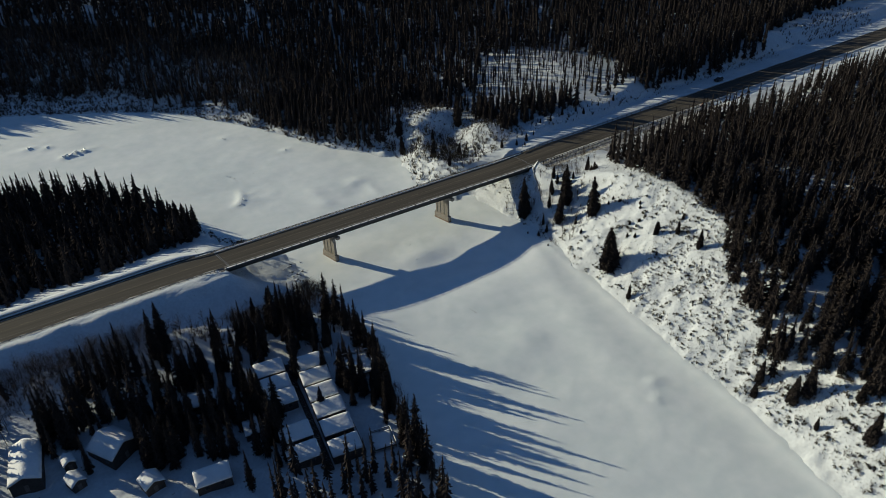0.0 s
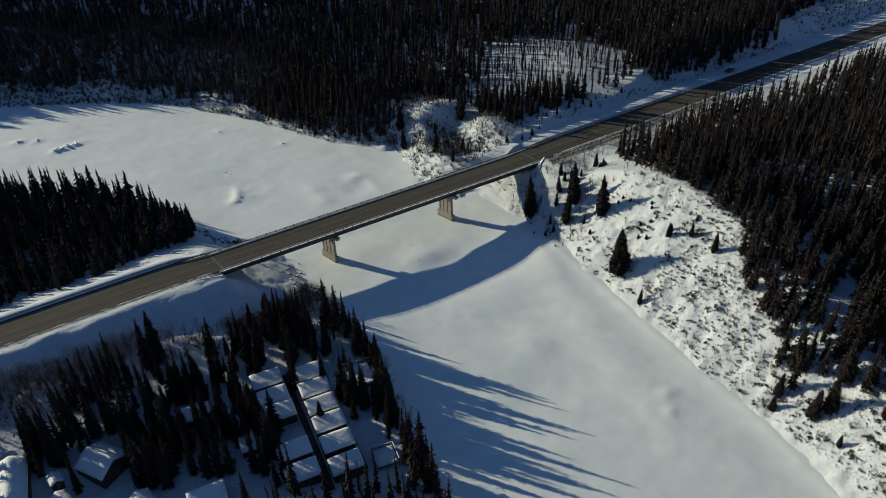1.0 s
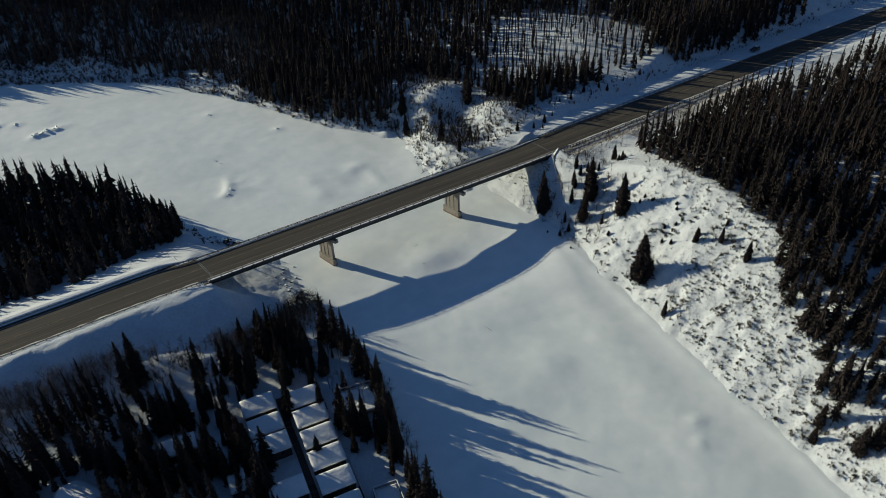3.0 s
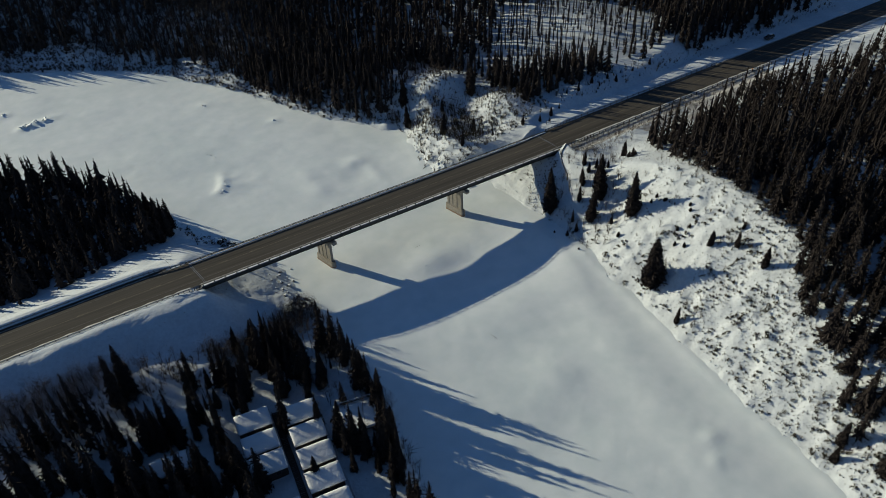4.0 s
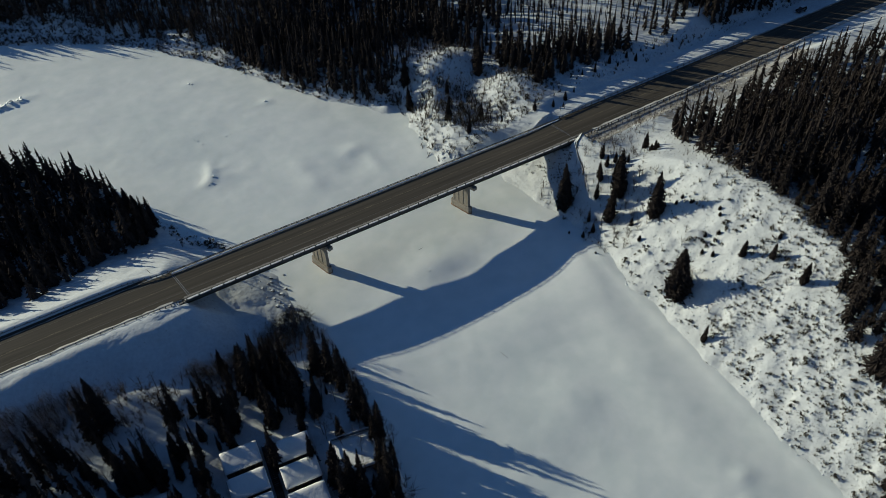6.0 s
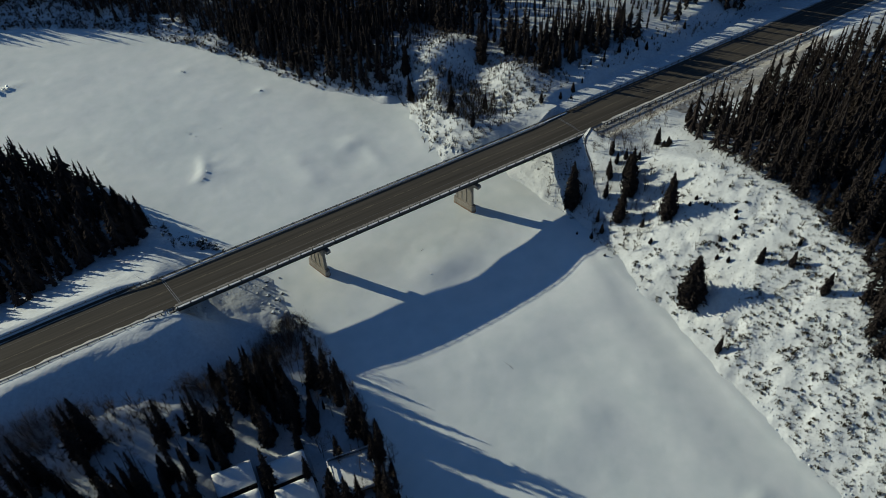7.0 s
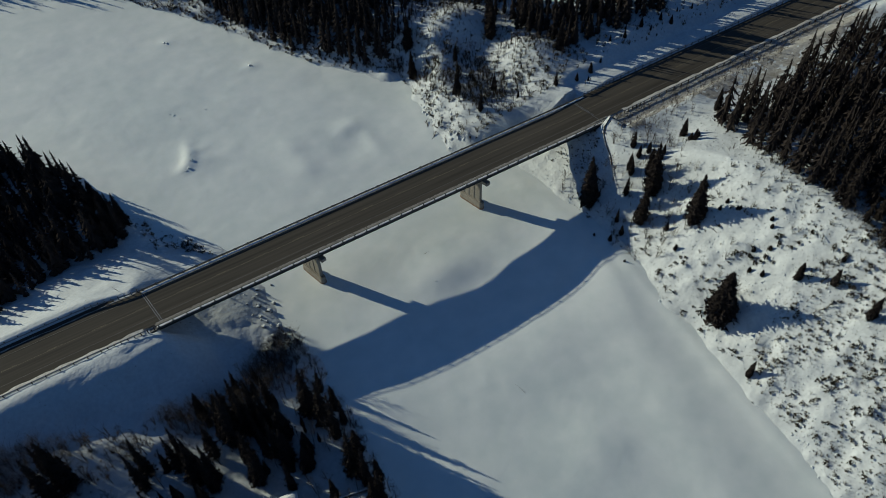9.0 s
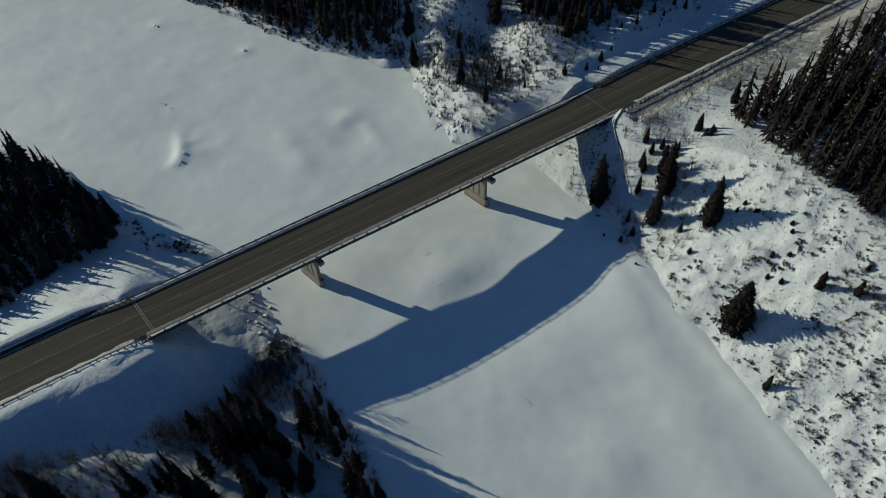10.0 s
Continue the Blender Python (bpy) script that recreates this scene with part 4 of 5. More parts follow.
woods("spruce_wood", back, 10, 16.5, 5, "dense spruce forest on the high east bank", tiers=11, boughs=8, slim=0.18, fine=1, limit=np.where(back[:, 1] > 168, np.interp(back[:, 0], [195, 225, 250], [17, 13.5, 12.5]), 17.0))
woods("spruce_wood", east[~front][::3], 10, 16.5, 8, "dense spruce forest behind the high east bank", tiers=6, boughs=5, slim=0.2, coarse=True)
NORTH_WOOD = [(-60, 640), (-60, 448), (-3, 426), (24, 412), (50, 396), (80, 364), (92, 346), (106, 316), (120, 290), (135, 272), (142, 277), (148, 277), (160, 271), (163, 258), (166, 250), (172, 243), (177, 239), (186, 235.5), (199, 232), (214, 230), (230, 229), (246, 226), (291, 226), (326, 228), (340, 236), (372, 243), (404, 246), (480, 240), (380, 320), (270, 410), (160, 490), (60, 570)]
north = spread(NORTH_WOOD, 3.5, 61, 0.95)
thin = sine_noise(north[:, 0], north[:, 1], 60, 71)
GLADE = [(176, 262), (182, 246), (200, 240), (222, 238.5), (240, 236), (254, 250), (246, 274), (240, 292), (214, 306), (194, 288)]
glade = in_outline(GLADE, north[:, 0], north[:, 1])
keep = (np.random.RandomState(9).uniform(0, 1, len(north)) < np.where(thin > 0.35, 0.8, 1.0) * np.where((north[:, 0] < 76) & (river_distance(north[:, 0], north[:, 1]) < 45), 0.85, 1.0)) & ~glade & ~in_outline([(204, 226), (243, 226), (243, 238), (204, 240)], north[:, 0], north[:, 1])
belt = spread([(243, 227), (250, 224.8), (285, 224), (326, 227), (330, 242), (262, 242), (240, 243)], 3.0, 63, 0.85)
woods("spruce_wood", belt, 10, 17, 9, "dense belt of spruces along the road cutting", tiers=14, boughs=8)
north = north[keep]
cutting = (north[:, 0] > 160) & (north[:, 0] < 245) & (north[:, 1] < 262)
far = north[:, 1] > 395
woods("spruce_wood", north[cutting], 7.5, 12.5, 10, "dense spruces on the bank above the road cutting", tiers=18, boughs=9, slim=0.16)
woods("spruce_wood", spread(GLADE, 2.75, 66, 0.88), 5, 11, 18, "small thin spruces scattered over a sunlit snowy glade", tiers=12, boughs=6, slim=0.085)
middle = north[~cutting & ~far]
shade = np.maximum(5.5, 0.33 * (river_distance(middle[:, 0], middle[:, 1]) + np.where(middle[:, 0] < 70, 56, 40)) - land(middle[:, 0], middle[:, 1]))
woods("spruce_wood", middle, 9, 17, 6, "spruce forest on the slopes north of the river", tiers=9, boughs=5, slim=0.19, limit=np.minimum(shade, sun_limit(middle, 153, 263, 11.5, 14)))
slope = north[far][np.random.RandomState(14).uniform(0, 1, far.sum()) < 0.85]
woods("spruce_wood", slope, 8, 18, 12, "spruce forest high on the north slopes", tiers=7, boughs=5, slim=0.23, limit=np.maximum(5.5, 0.33 * (river_distance(slope[:, 0], slope[:, 1]) + 56) - land(slope[:, 0], slope[:, 1])))
CUT_BELT = [(166, 247), (167.5, 236), (170.5, 231), (178, 231.5), (186.5, 229.5), (199, 229), (206, 229), (206, 238), (182, 246), (174, 258)]
woods("spruce_wood", spread([(206, 229), (242, 227.5), (242, 235), (206, 238)], 4.6, 67, 0.9), 7, 12.5, 19, "spruces in an open row along the top of the road cutting", tiers=18, boughs=8, slim=0.14)
woods("spruce_wood", spread(CUT_BELT, 2.75, 65, 0.9), 7, 12, 13, "dense black spruces along the top of the road cutting", tiers=18, boughs=8, slim=0.19)
SHORE_BELT = [(98, 334), (102, 320), (113, 294), (124, 276), (134, 267), (140, 271), (146, 273), (160, 274), (166, 268), (170, 284), (150, 300), (134, 312), (122, 330), (112, 340)]
shore = spread(SHORE_BELT, 2.5, 64, 0.88)
woods("spruce_wood", shore, 7, 14, 11, "thick spruces along the far shore of the frozen river", tiers=14, boughs=8, slim=0.21, limit=sun_limit(shore, 153, 263, 11.5, 14))
BACK_WOOD = [(-420, 480), (-62, 452), (-62, 642), (60, 572), (160, 492), (270, 412), (380, 322), (482, 232), (700, 240), (700, 760), (-420, 760)]
woods("spruce_wood", spread(BACK_WOOD, 7.2, 62, 0.95), 10, 17, 7, "spruce forest behind the north slopes", tiers=5, boughs=5, slim=0.2, coarse=True)

# small spruces on the shaded bank of the cutting
for x, y, h in ((183, 226, 2.4), (187, 224.5, 2.9), (189.5, 227, 1.8), (194, 225.5, 3.2), (196, 223.5, 2.0), (201, 225, 2.6), (203.5, 223, 3.0), (208, 225.5, 1.7), (213, 224.5, 2.2), (222, 225, 2.8), (171, 219.8, 3.4), (168.5, 217.6, 1.8), (175.5, 221, 2.0), (166, 219.5, 2.6)):
    plant(x, y, h, 8 if h > 2.4 else 4, 71 * x, "small spruce on a shaded snowy bank")


# ---- bare trees ----
def bare_tree(seed, height):
    """A leafless tree: slim trunk, rising limbs and many fine twigs."""
    rs = np.random.RandomState(seed)
    tree = tagged(new("bare_tree"), "leafless slim birch with fine grey-brown twigs", "tree", "leafless trees on the banks")
    tv, tf = trunk_arrays(height, 0.09)
    new("trunk", mesh_from("trunk", tv, tf, BARK, True)).parent = tree
    v, f = [], []

    def sliver(a, b, w):
        side = np.cross(b - a, rs.normal(size=3)); side = side / (np.linalg.norm(side) + 1e-9) * w
        k = len(v); v.extend((a - side, a + side, b)); f.append((k, k + 1, k + 2))
    for _ in range(26):
        s = rs.uniform(0.25, 0.95)
        a, L = rs.uniform(0, 6.283), height * (0.32 * (1 - s) + 0.07) * rs.uniform(0.7, 1.2)
        p = np.array([0, 0, s * height])
        d = np.array([math.cos(a) * 0.7, math.sin(a) * 0.7, rs.uniform(0.6, 1.1)]) * L
        sliver(p, p + d, 0.022)
        for _ in range(9):
            q = p + d * rs.uniform(0.25, 0.95)
            sliver(q, q + (d / L * 0.5 + rs.normal(size=3) * 0.45) * L * 0.4, 0.015)
    new("crown", mesh_from("crown", v, f, TWIGS)).parent = tree
    return tree


BARE = [bare_tree(400 + i, 8.0) for i in range(5)]
spots = [tuple(p) for p in spread([(-45, 186), (0, 184), (20, 185), (44, 184), (58, 190), (67, 186), (60, 178), (44, 170), (30, 165), (0, 164), (-45, 166)], 4.0, 121, 0.8)]
spots += [tuple(p) for p in spread([(44, 184), (60, 189), (68, 180), (68, 150), (63, 128), (57, 128), (56, 150), (46, 166)], 3.6, 122, 0.85)]
spots += [tuple(p) for p in spread([(150, 196), (168, 197), (172, 184), (158, 172), (150, 180)], 5.5, 123, 0.75)]
spots += [tuple(p) for p in spread([(138, 250), (146, 228), (160, 224), (166, 240), (152, 268), (140, 262)], 5.0, 124, 0.7)]
for k, (x, y) in enumerate(spots):
    ob = BARE[k] if k < 5 else copy_thing(BARE[rs.randint(5)], Matrix())
    g = rs.uniform(0.5, 1.05) if x < 100 else rs.uniform(0.35, 0.65)
    ob.matrix_basis = pose(x, y, float(land(np.array([x]), np.array([y]))[0]) - 0.05, rs.uniform(-4, 4), rs.uniform(-4, 4), rs.uniform(0, 360)) @ Matrix.Diagonal((g, g, g, 1))


# ---- brush, bare shrubs and twigs ----
def tuft_arrays(seed, stems, width, fine=0.03, forks=2):
    """A bare shrub one metre high: thin stems that fan out, each with a few forks. Triangles."""
    rs = np.random.RandomState(seed)
    v, f = [], []

    def sliver(a, b, w):
        side = np.cross(np.array(b) - a, rs.normal(size=3)); side = side / (np.linalg.norm(side) + 1e-9) * w
        k = len(v); v.extend((a - side, a + side, np.array(b))); f.append((k, k + 1, k + 2))
    for _ in range(stems):
        a, q, h = rs.uniform(0, 6.283), rs.uniform(0.1, 1) * width, rs.uniform(0.55, 1.0)
        root = np.array([0.15 * q * math.cos(a), 0.15 * q * math.sin(a), -0.1])
        tip = np.array([q * math.cos(a), q * math.sin(a), h])
        sliver(root, tip, fine)
        for _ in range(forks):
            s = rs.uniform(0.35, 0.8)
            p = root + (tip - root) * s
            sliver(p, p + rs.normal(size=3) * np.array([0.22, 0.22, 0.1]) + np.array([0, 0, 0.22]), fine * 0.7)
    return np.array(v), np.array(f)


def clump_arrays(seed, n):
    """A low bushy clump one metre across: a few lobes of many small leaf blades."""
    rs = np.random.RandomState(seed)
    v, f = [], []
    lobes = rs.uniform(-0.32, 0.32, (4, 2))
    for _ in range(n):
        q, d = lobes[rs.randint(4)], rs.normal(size=3)
        d = d / np.linalg.norm(d) * rs.uniform(0.5, 1.0) * np.array([0.24, 0.24, 0.3])
        c = np.array([q[0], q[1], 0.12]) + np.abs(d) * (np.sign(d[0]), np.sign(d[1]), 1)
        k = len(v); v.extend(c + rs.normal(size=(3, 3)) * 0.075); f.append((k, k + 1, k + 2))
    return np.array(v), np.array(f)


def scatter(name, models, points, low, high, seed, mat, label, category):
    """Many small plants on the ground as one mesh."""
    rs = np.random.RandomState(seed)
    z = land(points[:, 0], points[:, 1])
    vs, fs, base = [], [], 0
    for (x, y), h in zip(points, z):
        v, f = models[rs.randint(len(models))]
        k, a = low * 0.8 + (high - low) * rs.uniform() ** 1.7, rs.uniform(0, 6.283)
        c, s = math.cos(a) * k, math.sin(a) * k
        vs.append(np.stack([v[:, 0] * c - v[:, 1] * s + x, v[:, 0] * s + v[:, 1] * c + y, v[:, 2] * k + h - 0.03], 1))
        fs.append(f + base); base += len(v)
    return tagged(new(name, mesh_from(name, np.concatenate(vs), np.concatenate(fs), mat)), label, category, kind="stuff")


def patchy(points, size, seed, level):
    """Keeps the points that fall in noise patches, so that they stand in drifts and gaps."""
    return points[sine_noise(points[:, 0], points[:, 1], size, seed) > level]


TUFTS = [tuft_arrays(300 + i, 12, 0.55) for i in range(6)]
CLUMPS = [clump_arrays(320 + i, 56) for i in range(6)]
SAPLINGS = [tuft_arrays(340 + i, 7, 0.28, 0.012, 5) for i in range(6)]
EAST_SLOPE = [(142, 196), (141, 170), (140, 150), (141, 142), (139, 126), (137, 110), (135, 90), (134, 66), (126, 30), (150, 30), (152, 66), (156, 96), (170, 118), (184, 140), (188, 184), (176, 198)]
OPEN_SLOPE = [(142, 178), (141, 170), (140, 150), (141, 142), (139, 126), (137, 110), (135, 90), (134, 66), (126, 30), (150, 30), (152, 66), (156, 96), (170, 118), (184, 140), (182, 166), (160, 172)]
scatter("brush", CLUMPS, patchy(patchy(spread(OPEN_SLOPE, 1.15, 81, 0.8), 18, 25, -0.3), 5, 21, 0.35), 0.35, 2.5, 82, BRUSH, "low dark brush poking through the snow on the bank", "brush")
scatter("shrub", TUFTS, patchy(patchy(spread(OPEN_SLOPE, 1.1, 83, 0.8), 16, 26, -0.3), 6, 22, 0.3), 0.4, 1.8, 84, BRUSH, "bare twiggy shrubs on the snowy bank", "brush")
scatter("sapling", SAPLINGS, patchy(spread(EAST_SLOPE, 2.6, 85, 0.7), 14, 23, 0.1), 1.5, 3.6, 86, TWIGS, "thin bare saplings on the snowy bank", "sapling")
NORTH_BLUFF = [(132, 246), (130, 236), (133, 224), (160, 220), (176, 230), (172, 244), (176, 276), (160, 294), (146, 280), (134, 270)]
scatter("brush", CLUMPS, patchy(spread(NORTH_BLUFF, 1.5, 91, 0.8), 8, 31, -0.05), 0.6, 1.9, 92, BRUSH, "low dark brush on a snowy bluff above the river", "brush")
scatter("shrub", TUFTS, patchy(spread(NORTH_BLUFF, 1.5, 93, 0.8), 10, 32, -0.2), 0.8, 2.6, 94, BRUSH, "bare twiggy shrubs on a snowy bluff", "brush")
scatter("sapling", SAPLINGS, spread(NORTH_BLUFF, 2.0, 95, 0.8), 1.5, 4.5, 96, TWIGS, "thin bare saplings on a snowy bluff", "sapling")
BLUFF_FOOT = [(137, 262), (135, 252), (136, 238), (141, 229), (154, 228), (159, 230), (156, 240), (154, 252), (146, 258)]
scatter("shrub", [tuft_arrays(410 + i, 8, 0.4, 0.03, 3) for i in range(5)], patchy(spread(BLUFF_FOOT, 1.0, 155, 0.85), 7, 58, -0.4), 1.2, 3.4, 156, BRUSH, "dark leafless thicket at the foot of a snowy bluff", "brush")
NORTH_SHORE = [(-60, 438), (-3, 417), (20, 403), (45, 387), (62, 375), (73, 363), (82, 348.5), (92, 333), (98, 323), (104, 310), (112, 292), (121, 278), (128, 270), (136, 263), (143, 274), (126, 300), (112, 326), (98, 356), (68, 390), (40, 415), (0, 442), (-60, 466)]
scatter("brush", CLUMPS, spread(NORTH_SHORE, 1.7, 97, 0.85), 0.9, 2.6, 98, BRUSH, "dark brush along the far shore", "brush")
scatter("shrub", TUFTS, spread(NORTH_SHORE, 1.6, 99, 0.85), 1.2, 3.4, 100, TWIGS, "bare willow shrubs along the far shore", "brush")
WEST_EDGE = [(-70, 189), (-24, 188), (3, 186), (20, 187), (40, 184), (54, 188), (66, 194), (68, 184), (68, 160), (64, 134), (58, 104), (54, 104), (62, 150), (60, 180), (33, 178), (0, 176), (-70, 178)]
scatter("sapling", SAPLINGS, spread(WEST_EDGE, 1.6, 101, 0.8), 2.0, 5.5, 102, TWIGS, "thicket of thin bare saplings at the wood's edge", "sapling")
scatter("shrub", TUFTS, spread(WEST_EDGE, 2.0, 103, 0.8), 1.0, 2.6, 104, TWIGS, "bare willow shrubs at the wood's edge", "brush")
NORTH_SLOPE = [(-60, 460), (0, 432), (50, 400), (84, 366), (108, 322), (122, 300), (150, 330), (120, 400), (60, 460), (0, 490), (-60, 500)]
scatter("sapling", SAPLINGS, spread(NORTH_SLOPE, 2.3, 115, 0.85), 2.5, 6.5, 116, TWIGS, "bare saplings and brush on a shaded slope", "sapling")
scatter("shrub", [tuft_arrays(390 + i, 9, 0.75, 0.055, 1) for i in range(5)], spread(NORTH_SLOPE, 1.35, 125, 0.95), 1.8, 4.2, 126, TWIGS, "dense bare shrubs covering a shaded slope", "brush")
scatter("shrub", [tuft_arrays(395 + i, 8, 0.6, 0.04, 1) for i in range(5)], patchy(spread([(332, 227), (342, 234), (372, 241), (404, 244), (420, 234), (404, 221), (356, 221.5)], 1.6, 127, 0.9), 14, 57, -0.3), 0.8, 2.6, 128, BRUSH, "dark shrubs on a snowy bank by the road", "brush")
SPIT_TIP = [(48, 233), (55, 228), (60, 224), (58, 231), (51, 243), (43, 258), (45, 244)]
scatter("shrub", TUFTS, spread(SPIT_TIP, 1.7, 105, 0.85), 0.8, 2.2, 106, BRUSH, "bare shrubs on the tip of the spit", "brush")
scatter("brush", CLUMPS, patchy(spread([(50, 236), (55, 229), (60, 224.5), (58.5, 230), (52, 242), (46, 252)], 0.9, 177, 0.85), 5, 61, -0.3), 0.8, 2.6, 178, BRUSH, "dark bushes at the tip of the spit", "brush")
ROADSIDE = [(165, 202), (240, 201), (205, 192), (188, 195), (170, 191), (160, 196)]
scatter("grass", [tuft_arrays(360 + i, 9, 0.5, 0.03, 0) for i in range(5)], spread(ROADSIDE, 0.6, 107, 0.9), 0.25, 0.7, 108, GRASS, "dry grass poking through thin snow by the road", "grass")
scatter("grass", [tuft_arrays(365 + i, 9, 0.6, 0.03, 0) for i in range(5)], spread([(164, 202.4), (164, 199.4), (250, 198.5), (258, 201), (258, 202.4)], 0.55, 175, 0.9), 0.3, 0.8, 176, GRASS, "dry brown grass on the road verge under a guardrail", "grass")
NORTH_CUT = [(166, 222), (215, 221), (262, 222), (330, 221), (330, 227), (262, 225), (230, 229), (205, 231), (178, 233)]
scatter("shrub", TUFTS, spread(NORTH_CUT, 2.0, 109, 0.8), 0.5, 2.2, 110, BRUSH, "bare shrubs on a shaded snowy bank", "brush")
scatter("brush", CLUMPS, patchy(spread([(40, 214), (50, 214), (52, 205), (44, 203)], 1.0, 111, 0.7), 4, 59, 0.0), 0.2, 0.5, 112, BRUSH, "trampled dry brush under the bridge end", "brush")
scatter("brush", CLUMPS, spread([(150, 216), (161, 216), (161, 201), (153, 201)], 0.8, 113, 0.85), 0.3, 0.9, 114, BRUSH, "dark brush and stones under the bridge end", "brush")
THICKET = [(143, 198), (160, 200), (166, 196), (172, 188), (160, 165), (150, 160), (143, 166)]
scatter("sapling", SAPLINGS, spread(THICKET, 2.5, 117, 0.8), 1.5, 5.5, 118, TWIGS, "thicket of thin bare saplings on the bank by the bridge", "sapling")
scatter("brush", CLUMPS, patchy(spread(THICKET, 2.0, 119, 0.8), 6, 41, 0.4), 0.6, 1.5, 120, BRUSH, "low dark brush on the bank by the bridge", "brush")
SPRIGS = [tuft_arrays(370 + i, 5, 0.5, 0.03, 1) for i in range(6)]
scatter("sprig", SPRIGS, patchy(spread(EAST_SLOPE, 0.8, 131, 0.85), 6, 54, -0.35), 0.2, 0.7, 132, BRUSH, "small dry twigs poking through snow", "brush")
scatter("sprig", SPRIGS, spread(NORTH_BLUFF, 1.1, 133, 0.85), 0.3, 1.0, 134, BRUSH, "small dry twigs poking through snow", "brush")
scatter("sapling", SAPLINGS, spread([(164, 201.5), (240, 200), (210, 193), (188, 194.5), (172, 190), (160, 194), (158, 200)], 1.3, 135, 0.85), 1.0, 2.6, 136, TWIGS, "thin bare saplings below the road", "sapling")
scatter("sprig", SPRIGS, spread(NORTH_CUT, 1.4, 137, 0.8), 0.3, 1.2, 138, BRUSH, "small dry twigs on a shaded bank", "brush")


def clod_arrays(seed):
    """A rough clod one metre across: a squashed ten-sided lump."""
    rs = np.random.RandomState(seed)
    v = [(0.5 * math.cos(1.2566 * k) * rs.uniform(0.6, 1.2), 0.5 * math.sin(1.2566 * k) * rs.uniform(0.6, 1.2), -0.1) for k in range(5)] + [(rs.uniform(-0.15, 0.15), rs.uniform(-0.15, 0.15), rs.uniform(0.25, 0.5))]
    return np.array(v), np.array([(k, (k + 1) % 5, 5) for k in range(5)])


CLODS = [clod_arrays(380 + i) for i in range(8)]
FILL = [(141, 204), (144, 214), (160, 216), (161, 202), (150, 197), (143, 193)]
scatter("snow_clods", CLODS, spread(FILL, 0.5, 141, 0.7), 0.12, 0.5, 142, SNOW, "rough clods of snow on the fill slope under the bridge end", "snow")
scatter("brush", CLUMPS, patchy(spread([(144.5, 212), (146, 204), (150, 196), (158, 199), (161, 203), (161, 214)], 0.7, 143, 0.85), 3, 51, -0.1), 0.3, 1.2, 144, BRUSH, "dark brush and stones at the top of the fill slope", "brush")
scatter("snow_clods", CLODS, spread(EAST_SLOPE, 0.9, 145, 0.8), 0.15, 0.7, 146, SNOW, "small clods and lumps of snow on the bank", "snow")
scatter("snow_clods", CLODS, spread([(129, 246), (126.5, 235), (128, 227), (134, 224), (136, 240), (134, 250)], 1.0, 147, 0.8), 0.4, 1.6, 148, SNOW, "broken shelf of snow and ice along the shore", "snow")
LOW_SLOPE = [(139, 126), (137, 110), (135, 90), (134, 66), (126, 30), (150, 30), (152, 66), (156, 96), (170, 118), (184, 140), (150, 136)]
scatter("brush", CLUMPS, patchy(spread(LOW_SLOPE, 1.25, 153, 0.8), 6, 60, -0.15), 0.5, 2.4, 154, BRUSH, "dark low bushes in drifts on the lower bank", "brush")
scatter("shrub", TUFTS, patchy(spread(LOW_SLOPE, 1.2, 151, 0.85), 7, 53, -0.1), 0.4, 1.4, 152, TWIGS, "grey bare shrubs in patches on the snowy bank", "brush")
scatter("sprig", SPRIGS, patchy(spread(LOW_SLOPE, 0.8, 179, 0.85), 9, 62, -0.3), 0.25, 0.9, 180, BRUSH, "dry twigs in drifts on the lower bank", "brush")
for outline, seed in (([(-40, 194), (-5, 193), (14, 192), (22, 187), (14, 184.5), (-40, 186)], 161), ([(34, 186), (46, 184), (58, 191), (66, 197), (67, 186), (56, 182), (44, 178), (36, 181)], 163)):
    scatter("sapling", [tuft_arrays(420 + i, 11, 0.3, 0.005, 6) for i in range(5)], spread(outline, 1.05, seed, 0.9), 3.0, 6.5, seed + 1, TWIGS, "dark thicket of bare saplings at the foot of the embankment", "sapling")
EAST_TOE = [(142.8, 170), (141.7, 159), (140.7, 148), (139.7, 138), (138.2, 127), (136.5, 109), (134.5, 83), (132.5, 83), (134, 109), (135.6, 127), (137, 138), (138, 148), (139, 159), (140.2, 170)]
scatter("snow_clods", CLODS, patchy(spread(EAST_TOE, 0.8, 171, 0.8), 5, 55, 0.0), 0.3, 1.1, 172, SNOW, "lumps of snow along the foot of the bank", "snow")
scatter("brush", CLUMPS, patchy(spread(EAST_TOE, 1.6, 173, 0.7), 8, 56, 0.25), 0.3, 1.1, 174, BRUSH, "dark brush along the foot of the bank", "brush")


